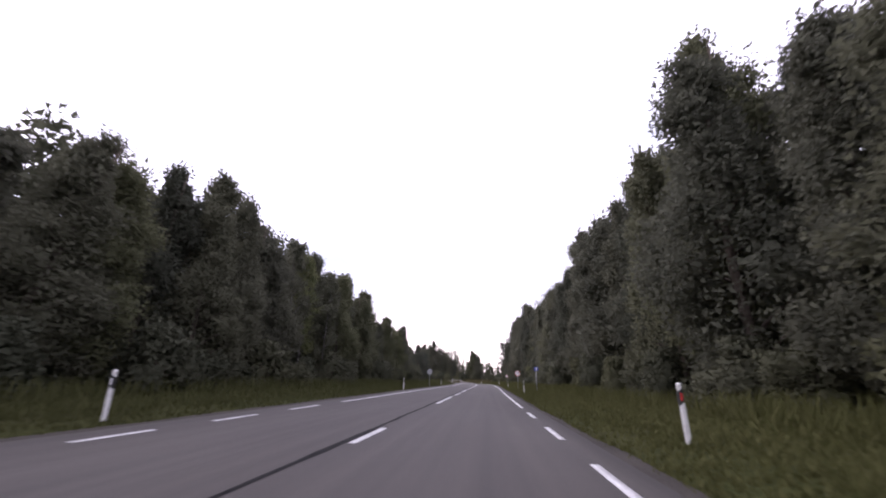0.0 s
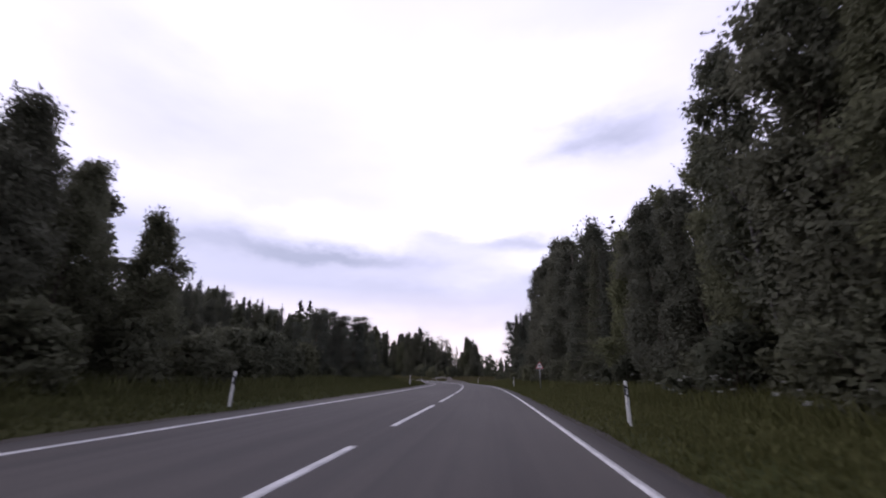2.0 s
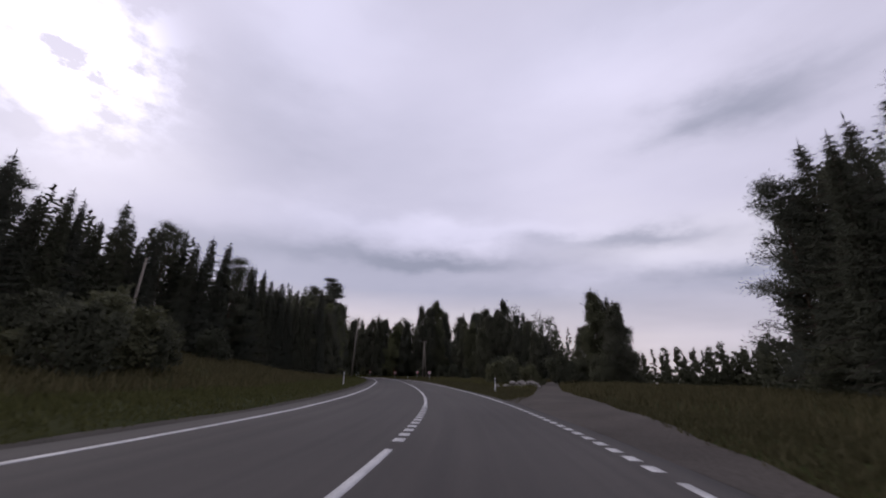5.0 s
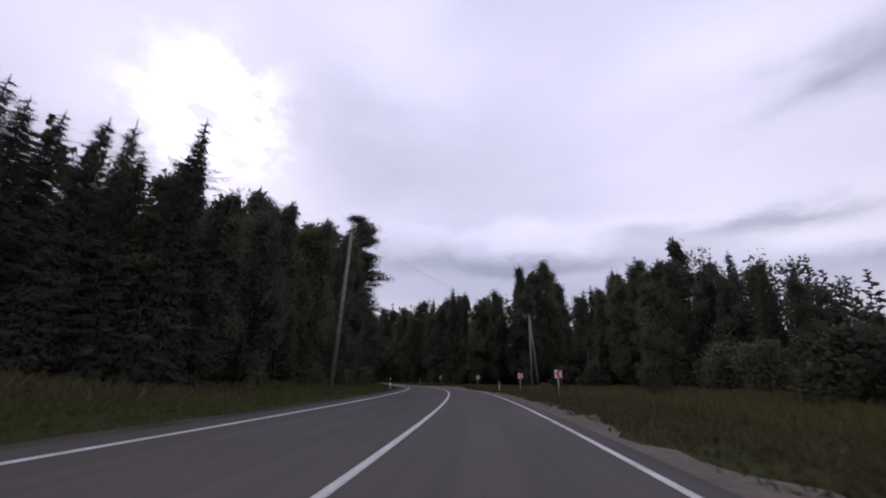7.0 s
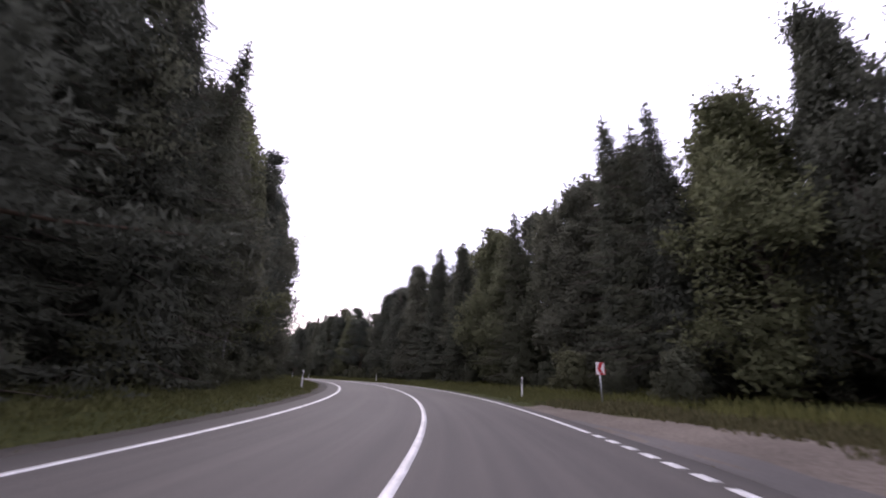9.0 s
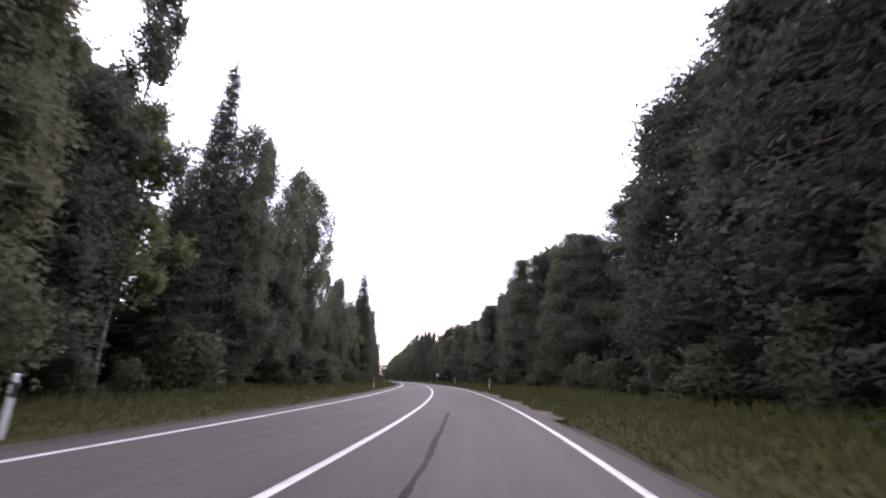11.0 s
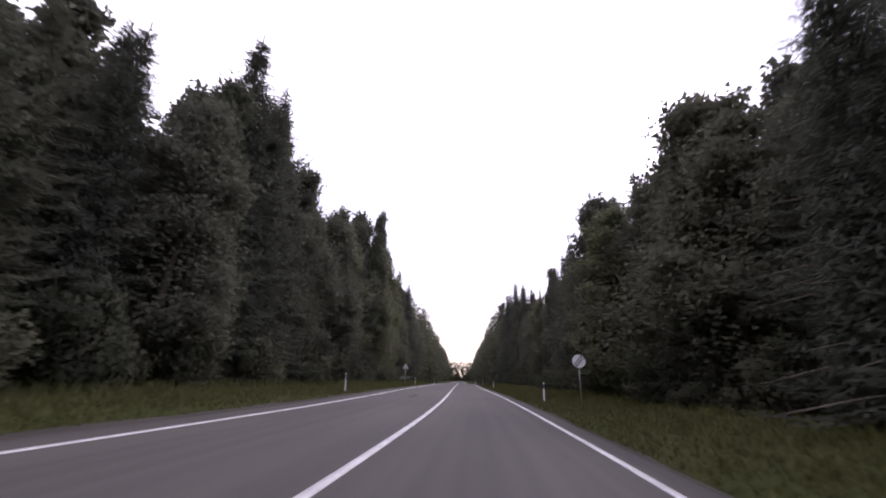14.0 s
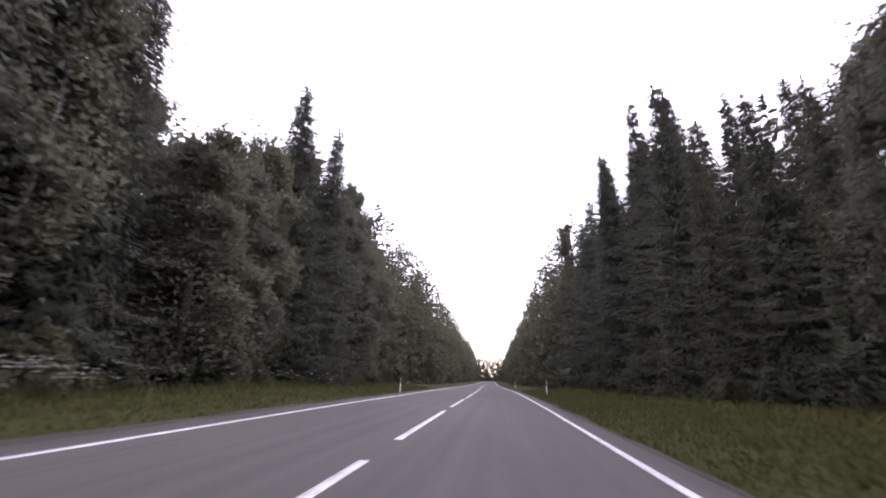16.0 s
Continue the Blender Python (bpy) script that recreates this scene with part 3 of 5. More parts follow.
_bend = np.where((S_GRID < 0) | (S_GRID > 540), 0.0, np.interp(S_GRID, np.arange(len(BEND)) * 12.0, np.array(BEND) / 1000))
_head = np.concatenate([[0.0], np.cumsum((_bend[1:] + _bend[:-1]) / 2)])
_head += math.pi / 2 - np.interp(0.0, S_GRID, _head)
_mid = (_head[1:] + _head[:-1]) / 2
ROAD_X = np.concatenate([[0.0], np.cumsum(np.cos(_mid))])
ROAD_Y = np.concatenate([[0.0], np.cumsum(np.sin(_mid))])
ROAD_X -= np.interp(0.0, S_GRID, ROAD_X)
ROAD_Y -= np.interp(0.0, S_GRID, ROAD_Y)
_knots = np.arange(len(RISE)) * 20.0


def road_point(s, d, up=0.0):
    """The place d metres right of the centre line, s metres along it, on the road's cross slope."""
    h = np.interp(s, S_GRID, _head)
    z = np.interp(s, _knots, RISE) + np.interp(s, _knots, TILT) * np.clip(d, -8, 8) + up
    return np.stack([np.interp(s, S_GRID, ROAD_X) + d * np.sin(h), np.interp(s, S_GRID, ROAD_Y) - d * np.cos(h), z + 0 * d], -1)


def road_heading(s):
    return math.degrees(float(np.interp(s, S_GRID, _head)))


def road_coords(xy):
    """s, d of places on the plan."""
    xy = np.asarray(xy, dtype=float).reshape(-1, 2)
    s, d = np.empty(len(xy)), np.empty(len(xy))
    for i in range(0, len(xy), 4000):
        q = xy[i:i + 4000]
        dist = (q[:, None, 0] - ROAD_X) ** 2 + (q[:, None, 1] - ROAD_Y) ** 2
        j = dist.argmin(1)
        h = _head[j]
        along = (q[:, 0] - ROAD_X[j]) * np.cos(h) + (q[:, 1] - ROAD_Y[j]) * np.sin(h)
        side = (q[:, 0] - ROAD_X[j]) * np.sin(h) - (q[:, 1] - ROAD_Y[j]) * np.cos(h)
        s[i:i + 4000] = S_GRID[j] + along
        d[i:i + 4000] = np.where(np.abs(along) > 3, np.sign(side + 1e-9) * np.sqrt(dist[np.arange(len(q)), j]), side)
    return s, d


def smooth01(a):
    a = np.clip(a, 0.0, 1.0)
    return a * a * (3 - 2 * a)


def ground_height(s, d):
    """Height of the open ground beside the road."""
    base = np.interp(s, _knots, RISE) + np.interp(s, _knots, TILT) * np.clip(d, -4.5, 4.5)
    a = np.where(d > 0, np.abs(d) + 0.55, np.abs(d))
    z = base - 0.11 + 0.27 * smooth01((a - 4.3) / 2.2)
    wave = 0.06 * np.sin(s * 0.31 + d * 0.5) + 0.04 * np.sin(s * 0.83 - d * 0.9)
    z = z + wave * smooth01((a - 5.5) / 3)
    # banks under the trees, and the meadow that climbs inside the first bend
    z = z + 0.5 * smooth01((a - 9) / 14)
    meadow = smooth01((s - 84) / 20) * (1 - smooth01((s - 178) / 18)) * (d < 0)
    z = z + meadow * 2.6 * smooth01((a - 7) / 30) * (1 - smooth01((a - 48) / 30))
    return z


def ground_at(x, y):
    s, d = road_coords([(x, y)])
    return float(ground_height(s, d)[0])


# ---- ground, road and shoulders ----
def axis(lo, hi, step, far):
    fine = np.arange(lo, hi + step, step)
    grow = np.cumsum(step * 1.35 ** np.arange(1, 40))
    grow = grow[grow < far]
    return np.concatenate([lo - grow[::-1], fine, hi + grow])


def ground():
    xs, ys = axis(-470.0, 60.0, 1.6, 3200), axis(-60.0, 300.0, 1.6, 3200)
    gx, gy = np.meshgrid(xs, ys)
    s, d = road_coords(np.stack([gx, gy], -1))
    z = ground_height(s, d) - 0.4 * (1 - smooth01((np.abs(d) - 6.6) / 2.2))
    n, m = len(ys), len(xs)
    idx = np.arange(n * m).reshape(n, m)
    faces = np.stack([idx[:-1, :-1], idx[:-1, 1:], idx[1:, 1:], idx[1:, :-1]], -1).reshape(-1, 4)
    me = bpy.data.meshes.new("ground")
    me.vertices.add(n * m)
    me.vertices.foreach_set("co", np.stack([gx.ravel(), gy.ravel(), z], -1).astype(np.float32).ravel())
    me.loops.add(faces.size)
    me.loops.foreach_set("vertex_index", faces.astype(np.int32).ravel())
    me.polygons.add(len(faces))
    me.polygons.foreach_set("loop_start", np.arange(0, faces.size, 4, dtype=np.int32))
    me.polygons.foreach_set("loop_total", np.full(len(faces), 4, dtype=np.int32))
    me.polygons.foreach_set("use_smooth", np.ones(len(faces), dtype=bool))
    me.update(calc_edges=True)
    me.materials.append(GRASS_GROUND)
    tagged(new("ground", me), "dark green grassy ground with drier patches", "ground", kind="structure")


def strip(name, s0, s1, offsets, ups, material, step=1.0, waver=None):
    """A band that follows the road: offsets and ups give its cross section; waver loosens its outer edges."""
    ss = np.arange(s0, s1 + step * 0.5, step)
    verts, uv = [], []
    for s in ss:
        for k, (o, u) in enumerate(zip(offsets, ups)):
            if waver and k in waver:
                o = o + waver[k] * (math.sin(s * 0.9 + k) + 0.7 * math.sin(s * 2.3 + 1.7 * k) + 0.8 * math.sin(s * 0.23))
            verts.append(road_point(s, o, u))
            uv.append((o, s))
    k = len(offsets)
    faces = [(i * k + j, i * k + j + 1, (i + 1) * k + j + 1, (i + 1) * k + j) for i in range(len(ss) - 1) for j in range(k - 1)]
    me = mesh_from(name, verts, faces, [material], smooth=True)
    if me.polygons[0].normal.z < 0:
        me.flip_normals()
    layer = me.uv_layers.new(name="UVMap")
    vi = np.empty(len(me.loops), dtype=np.int32)
    me.loops.foreach_get("vertex_index", vi)
    layer.data.foreach_set("uv", np.array(uv, dtype=np.float32)[vi].ravel())
    return me


ground()
W_R, W_L = RIGHT + 0.5, LEFT + 0.75
ROAD_S0, ROAD_S1 = -45.0, 740.0
tagged(new("road", strip("road", ROAD_S0, ROAD_S1, [-W_L - 0.05, -W_L, -LEFT, -1.7, 0, 1.7, RIGHT, W_R, W_R + 0.05], [-0.16, 0, 0.004, 0.012, 0.014, 0.012, 0.004, 0, -0.16], ASPHALT)), "worn grey asphalt two-lane road", "road", kind="structure")
tagged(new("shoulder", strip("shoulder", ROAD_S0, ROAD_S1, [W_R - 0.1, W_R + 0.12, W_R + 0.3, W_R + 0.5], [-0.02, -0.025, -0.05, -0.2], GRAVEL, waver={2: 0.05, 3: 0.06})), "narrow gravel shoulder along the asphalt", "shoulder", kind="structure")
tagged(new("shoulder", strip("shoulder", ROAD_S0, ROAD_S1, [-W_L - 0.95, -W_L - 0.7, -W_L - 0.3, -W_L + 0.1], [-0.2, -0.05, -0.025, -0.02], GRAVEL, waver={0: 0.09, 1: 0.07})), "narrow gravel shoulder along the asphalt", "shoulder", kind="structure")


def verge(side, first):
    """The mown grass bank from the gravel's edge outwards; its far edge runs in under the open ground."""
    offs = np.array([first, first + 0.25, first + 0.6, first + 1.1, first + 1.8, 7.4, 8.2, 8.9, 9.4])
    ss = np.arange(ROAD_S0, ROAD_S1 + 0.4, 0.8)
    d = np.repeat(offs[None, :], len(ss), 0)
    d[:, 0] += 0.07 * (np.sin(ss * 1.7) + np.sin(ss * 0.37) + np.sin(ss * 3.1))
    s, d = np.repeat(ss, len(offs)), side * d.ravel()
    p = road_point(s, d)
    p[:, 2] = ground_height(s, d) - np.tile([0.1, 0, 0, 0, 0, 0, 0, 0.01, 0.12], len(ss))
    k = len(offs)
    faces = [(i * k + j, i * k + j + 1, (i + 1) * k + j + 1, (i + 1) * k + j) for i in range(len(ss) - 1) for j in range(k - 1)]
    me = mesh_from("verge", p, faces, [GRASS_GROUND], smooth=True)
    if me.polygons[0].normal.z < 0:
        me.flip_normals()
    tagged(new("verge", me), "mown green grass bank beside the road", "verge", kind="structure")


verge(1, 4.2)
verge(-1, 4.85)


# ---- painted lines ----
def marking(label):
    ob = new("road_marking", None)
    return tagged(ob, label, "road marking", kind="structure")


def painted(parent, name, d, s0, s1, width):
    crown = float(np.interp(d, [-LEFT, -1.7, 0, 1.7, RIGHT], [0.004, 0.012, 0.014, 0.012, 0.004]))
    h = width / 2
    u = crown + 0.006
    me = strip(name, s0, s1, [d - h, d - h + 0.002, d + h - 0.002, d + h], [u - 0.012, u, u, u - 0.012], PAINT, step=min(1.0, (s1 - s0) / 2))
    ob = new(name, me)
    ob.parent = parent
    return ob


LINE_W = 0.122
centre_line = marking("white painted centre line, dashed and solid")
for a, b in ((-8, -2), (6.3, 8.7), (16.9, 24.3), (26.5, 31.8), (33.7, 40.0), (41.6, 43.8), (45.7, 51.5), (53.5, 58.9), (60.9, 66.8), (68.9, 75.7)):
    painted(centre_line, "dash", 0.0, a, b, LINE_W)
painted(centre_line, "solid_line", 0.0, 77.1, 118.6, LINE_W)
painted(centre_line, "solid_line", 0.0, 125.6, 134.9, LINE_W)
painted(centre_line, "solid_line", 0.0, 143.2, 407.2, LINE_W)
for k in range(11):
    painted(centre_line, "dash", 0.0, 119.0 + 0.62 * k, 119.34 + 0.62 * k, LINE_W * 1.5)
for k in range(13):
    painted(centre_line, "dash", 0.0, 135.3 + 0.63 * k, 135.65 + 0.63 * k, LINE_W * 1.5)
for k in range(20):
    painted(centre_line, "dash", 0.0, 409.2 + 7.65 * k, 415.1 + 7.65 * k, LINE_W)
right_line = marking("white painted edge line, dashed at the turnings")
for a, b in ((-45, -20), (0.2, 1.8), (4.2, 5.8), (8.0, 10.2), (12.3, 14.6), (16.6, 133.6), (146.4, 233.2), (239.2, ROAD_S1)):
    painted(right_line, "dash" if b - a < 4 else "solid_line", RIGHT, a, b, LINE_W)
for k in range(19):
    painted(right_line, "dash", RIGHT, 134.1 + 0.64 * k, 134.45 + 0.64 * k, LINE_W * 1.4)
for k in range(9):
    painted(right_line, "dash", RIGHT, 233.6 + 0.62 * k, 233.96 + 0.62 * k, LINE_W * 1.2)
left_line = marking("white painted edge line, dashed at the turnings")
for a, b in ((-45, -20), (1.2, 2.8), (5.2, 6.6), (8.1, 9.7), (11.4, 13.4), (15.6, 116.2), (126.2, ROAD_S1)):
    painted(left_line, "dash" if b - a < 4 else "solid_line", -LEFT, a, b, LINE_W)
for k in range(16):
    painted(left_line, "dash", -LEFT, 116.6 + 0.6 * k, 116.93 + 0.6 * k, LINE_W * 1.4)


def seam(s0, s1, d, width, wander, seed, up, material=None):
    """A wandering tar-filled crack along the road."""
    rng = np.random.default_rng(seed)
    ss = np.arange(s0, s1, 0.35)
    off = d + np.cumsum(rng.normal(size=len(ss))) * wander
    off = off - np.linspace(0, off[-1] - d, len(ss)) * 0.7
    wid = width * rng.uniform(0.5, 1.3, len(ss))
    verts = np.concatenate([np.stack([road_point(s, o - w / 2, up), road_point(s, o + w / 2, up)]) for s, o, w in zip(ss, off, wid)])
    faces = [(2 * i, 2 * i + 1, 2 * i + 3, 2 * i + 2) for i in range(len(ss) - 1)]
    me = mesh_from("tar_seam", verts, faces, [material or TAR])
    if me.polygons[0].normal.z < 0:
        me.flip_normals()
    tagged(new("tar_seam", me), "dark tar-filled crack in the asphalt", "tar seam", kind="structure")


seam(2.0, 44.0, -0.17, 0.11, 0.006, 1, 0.0185)
seam(314.5, 322.0, 2.98, 0.04, 0.03, 3, 0.0135)
seam(349.0, 362.0, -0.2, 0.05, 0.012, 4, 0.0185)
seam(388.6, 391.4, -1.6, 0.2, 0.03, 5, 0.0175, FADED_TAR)
seam(402.0, 407.0, -1.3, 0.1, 0.02, 6, 0.0175, FADED_TAR)
seam(284.0, 297.0, 1.15, 0.10, 0.012, 7, 0.0175, FADED_TAR)
seam(42.5, 46.5, -0.35, 0.16, 0.05, 8, 0.0185)


def drape(name, label, places, widths, material, lift=0.035, ragged=0.12):
    """A side road laid over the ground along places given as s, d."""
    pts = [Vector((*road_point(s, d)[:2], 0)) for s, d in places]
    fine, wid = [], []
    for i in range(len(pts) - 1):
        n = max(2, int((pts[i + 1] - pts[i]).length / 0.8))
        p0, p3 = pts[max(i - 1, 0)], pts[min(i + 2, len(pts) - 1)]
        for k in range(n):
            u = k / n
            a, b, c, d = p0, pts[i], pts[i + 1], p3
            fine.append(0.5 * ((2 * b) + (c - a) * u + (2 * a - 5 * b + 4 * c - d) * u * u + (3 * b - a - 3 * c + d) * u ** 3))
            wid.append(widths[i] + (widths[i + 1] - widths[i]) * u)
    cols = 9
    rows = []
    for i, p in enumerate(fine):
        t = (fine[min(i + 1, len(fine) - 1)] - fine[max(i - 1, 0)]).normalized()
        nrm = Vector((t.y, -t.x, 0))
        for k in range(cols):
            o = (k / (cols - 1) - 0.5) * (wid[i] + (ragged * (math.sin(i * 0.7) + 0.8 * math.sin(i * 1.9) + 0.6 * math.sin(i * 0.31)) if k > 4 else 0.25))
            q = p + nrm * o
            rows.append((q.x, q.y))
    s, d = road_coords(rows)
    z = ground_height(s, d) + lift
    edge = np.interp(s, _knots, RISE) + np.interp(s, _knots, TILT) * np.clip(d, -4.5, 4.5)
    z = np.maximum(z, edge - 0.018)
    z = np.where(np.abs(d) < 3.9, edge - 0.06, z)
    verts = [(x, y, h) for (x, y), h in zip(rows, z)]
    faces = [(i * cols + k, i * cols + k + 1, (i + 1) * cols + k + 1, (i + 1) * cols + k) for i in range(len(fine) - 1) for k in range(cols - 1)]
    me = mesh_from(name, verts, faces, [material], smooth=True)
    if sum(p.normal.z for p in me.polygons) < 0:
        me.flip_normals()
    tagged(new(name, me), label, "road", kind="structure")


drape("side_road", "grey side road branching off through the grass", [(138, 4.4), (141.5, 5.0), (146.5, 5.9), (150, 7.1), (154, 8.3), (160, 10.4), (168, 13.5), (183, 20.5), (205, 38), (225, 70)], [0.8, 2.4, 3.7, 2.8, 2.2, 2.1, 2.4, 2.8, 3.0, 3.0], SIDE_ROAD)
drape("side_road", "dark grey side road climbing the meadow", [(121.8, -2.0), (122.8, -4.2), (123.6, -6.4), (125.0, -9.4), (126.4, -13.0), (127.0, -16.0)], [8.4, 6.8, 5.2, 4.4, 3.4, 1.6], SIDE_ASPHALT, 0.07)
drape("side_road", "grey apron where a side road meets the asphalt", [(131.5, 4.0), (136.5, 4.5), (141, 5.0), (147, 5.4), (150.5, 4.8)], [0.5, 1.5, 2.3, 2.8, 0.8], SIDE_ROAD, 0.045)
drape("dirt_patch", "trodden sandy dirt beside the asphalt", [(174, 4.1), (186, 4.25), (197, 4.3), (208, 4.35), (216, 4.25), (222, 4.1)], [0.4, 0.8, 1.1, 1.0, 0.8, 0.4], DIRT, ragged=0.4)
drape("dirt_patch", "trodden sandy dirt at a field entrance", [(229.5, 4.4), (233.5, 5.2), (236.5, 5.4), (239.5, 4.95), (242.5, 4.65), (247, 4.4)], [0.4, 1.4, 2.1, 1.8, 1.2, 0.4], DIRT, ragged=0.15)
drape("side_road", "short asphalt apron at a field entrance", [(228.0, 4.0), (232.5, 4.15), (236.5, 4.2), (241, 4.05), (246, 4.0)], [0.3, 0.9, 1.0, 0.7, 0.3], SIDE_ASPHALT, 0.05)
drape("dirt_patch", "trodden sandy dirt beside the asphalt", [(296, 4.1), (306, 4.15), (318, 4.2), (330, 4.2), (346, 4.15), (360, 4.1)], [0.3, 0.5, 0.7, 0.7, 0.5, 0.3], DIRT, ragged=0.35)


# ---- the woods: moulds, then rows along both sides ----
PROTOS = {
    "broad": [broad_tree("broadleaf_tree", "tall dark green broadleaf tree with an uneven crown", 10.0, 1.85, 0.4, 11 + i, 190, 130, 0.074, BARK, LEAF_BROAD, 0.12, 0.4) for i in range(4)],
    "birch": [broad_tree("birch_tree", "slender birch with pale trunk and loose airy crown", 10.0, 1.5, 2.4, 31 + i, 120, 95, 0.075, BIRCH_BARK, LEAF_BIRCH, 0.075, 0.45, 0.12) for i in range(3)],
    "aspen": [broad_tree("aspen_tree", "tall airy aspen with sky showing through its crown", 10.0, 2.0, 3.0, 41, 84, 165, 0.074, BARK, LEAF_BIRCH, 0.09, 0.5, 0.0)],
    "backbroad": [broad_tree("broadleaf_tree", "tall dark green broadleaf tree with an uneven crown", 10.0, 1.9, 0.6, 25 + i, 110, 70, 0.13, BARK, LEAF_BROAD, 0.12, 0.4) for i in range(3)],
    "spruce": [spruce_tree("spruce_tree", "dark green spruce with drooping boughs", 10.0, 2.2, 0.3, 51 + i) for i in range(3)],
    "pine": [pine_tree("pine_tree", "pine with reddish trunk and dark needle clumps", 10.0, 1.75, 2.2, 71 + i, 17, 1150) for i in range(2)],
    "oldpine": [pine_tree("old_pine_tree", "old pine with level plates of dark needles", 10.0, 2.1, 1.6, 77, 18, 1150, 0.09)],
    "youngpine": [pine_tree("young_pine_tree", "bushy young pine with upright shoots", 10.0, 2.5, 0.4, 81 + i, 18, 1150) for i in range(2)],
}
BUSHES = [bush("bush", "leafy dark green roadside bush", 2.0, 1.3, 91 + i, 40, 95, 0.08) for i in range(3)]
USED = set()
DEEP = []
tree_rng = np.random.default_rng(5)


def plant(kind, x, y, height, spread=1.0):
    """One tree of that kind, with its own turn and proportions; the first of each mould is the mould itself."""
    moulds = BUSHES if kind == "bush" else PROTOS[kind]
    ob = moulds[int(tree_rng.integers(len(moulds)))]
    k = height / (2.0 if kind == "bush" else 10.0)
    w = spread * tree_rng.uniform(0.85, 1.3 if kind in ("broad", "backbroad", "bush") else 1.12) * (k if kind == "bush" else k ** 0.75 * 1.1)
    m = pose(x, y, ground_at(x, y) - 0.06, tree_rng.normal() * 1.3, tree_rng.normal() * 1.3, tree_rng.uniform(0, 360))
    if ob.name in USED:
        ob = copy_thing(ob, m)
    else:
        USED.add(ob.name)
        ob.matrix_basis = m
    ob.scale = (w, w, k)
    return ob


def plant_at(kind, s, d, height, spread=1.0):
    p = road_point(s, d)
    return plant(kind, float(p[0]), float(p[1]), height, spread)


def deep_tree(x, y, height, conifer, n=900):
    """Coarse foliage of one tree deep in the wood; all of these join into one mass."""
    rng = tree_rng
    if conifer:
        arms = max(26, n // 14)
        ua = (np.arange(arms) + rng.uniform(0, 1, arms)) / arms
        ua = ua ** 0.9
        reach = height * 0.185 * (1.0 - ua) ** 0.85 * rng.uniform(0.55, 1.2, arms) + 0.12
        wa = rng.uniform(0, 6.283, arms)
        which = rng.integers(0, arms, n)
        f = np.sqrt(rng.uniform(0.05, 1, n))
        u, a, r = ua[which], wa[which] + rng.normal(size=n) * 0.12, reach[which] * f
        z = 0.3 + (height - 0.4) * u - (0.35 * (1 - u) - 0.12) * r
        pos = np.stack([x + r * np.cos(a), y + r * np.sin(a), z], -1)
        out = np.stack([np.cos(a), np.sin(a), np.full(n, -0.2) + 0.5 * u], -1)
        loose = 0.35
    else:
        knots = max(18, n // 40)
        uk = (np.arange(knots) + rng.uniform(0, 1, knots)) / knots
        wk = rng.uniform(0, 6.283, knots)
        rk = height * 0.2 * np.minimum(1.0, uk / 0.15 + 0.4) * (1 - uk) ** 0.45 * rng.uniform(0.35, 0.95, knots)
        sk = height * rng.uniform(0.055, 0.1, knots)
        which = rng.integers(0, knots, n)
        off = rng.normal(size=(n, 3))
        off *= (sk[which] * rng.uniform(0.5, 1.0, n) / (np.linalg.norm(off, axis=1) + 1e-6))[:, None]
        u = uk[which]
        pos = np.stack([x + rk[which] * np.cos(wk[which]), y + rk[which] * np.sin(wk[which]), 0.4 + (height * 0.96 - 0.5) * u], -1) + off
        out = off / (np.linalg.norm(off, axis=1)[:, None] + 1e-6)
        loose = 0.7
    pos[:, 2] = np.maximum(pos[:, 2], 0.15) + ground_at(x, y)
    big = 16.0 / math.sqrt(n) * (0.9 if conifer else 1.0)
    q = sprays(rng, pos, out, big * 1.5, big * (0.75 if conifer else 1.0), loose)
    mid = q.mean(1, keepdims=True)
    DEEP.append(mid + (q - mid) * (1.15 - 0.6 * u)[:, None, None])
    low = n // 6
    a, r = rng.uniform(0, 6.283, low), 2.2 * np.sqrt(rng.uniform(0, 1, low))
    foot = np.stack([x + r * np.cos(a), y + r * np.sin(a), ground_at(x, y) + 0.1 + rng.uniform(0, 2.8, low)], -1)
    DEEP.append(sprays(rng, foot, np.stack([np.cos(a), np.sin(a), 0.3 + 0 * a], -1), 0.9, 0.6, 0.9))
    DEEP.append(np.array([[[x - 0.12, y, 0.0], [x + 0.12, y, 0.0], [x, y, height * 0.7]], [[x, y - 0.12, 0.0], [x, y + 0.12, 0.0], [x, y, height * 0.7]]]))


def wood(side, s0, s1, near, height, kinds, gap=3.0, rows=4, wobble=0.8, depth=3.4, back=1.0, edge=1.0, deep_from=2, spread=1.0):
    """Rows of trees along one side: near and height are functions of s; edge scales the front row, back those behind."""
    global tree_rng
    tree_rng = np.random.default_rng(int(abs(s0) * 10 + 7 * rows + side))
    for row in range(rows):
        s = s0 + tree_rng.uniform(0, gap)
        while s < s1:
            d = near(s) + row * depth + tree_rng.uniform(-wobble, wobble)
            p = road_point(s, side * d)
            _, dd = road_coords([p[:2]])
            if abs(dd[0]) > min(near(s), 10.0) - 1.0:
                kind = kinds(s, row)
                h = height(s) * tree_rng.uniform(0.82, 1.07) * (edge if row == 0 else 1.0 if row == 1 else back)
                if row >= deep_from:
                    deep_tree(float(p[0]), float(p[1]), h, n=1450 if row == 2 and s < 470 else 900, conifer=kind in ("spruce", "pine", "youngpine", "oldpine"))
                else:
                    plant("backbroad" if kind == "broad" and row == 1 else kind, float(p[0]), float(p[1]), h, spread)
            s += gap * tree_rng.uniform(0.7, 1.35) * (1.0 if row < 2 else 1.15)


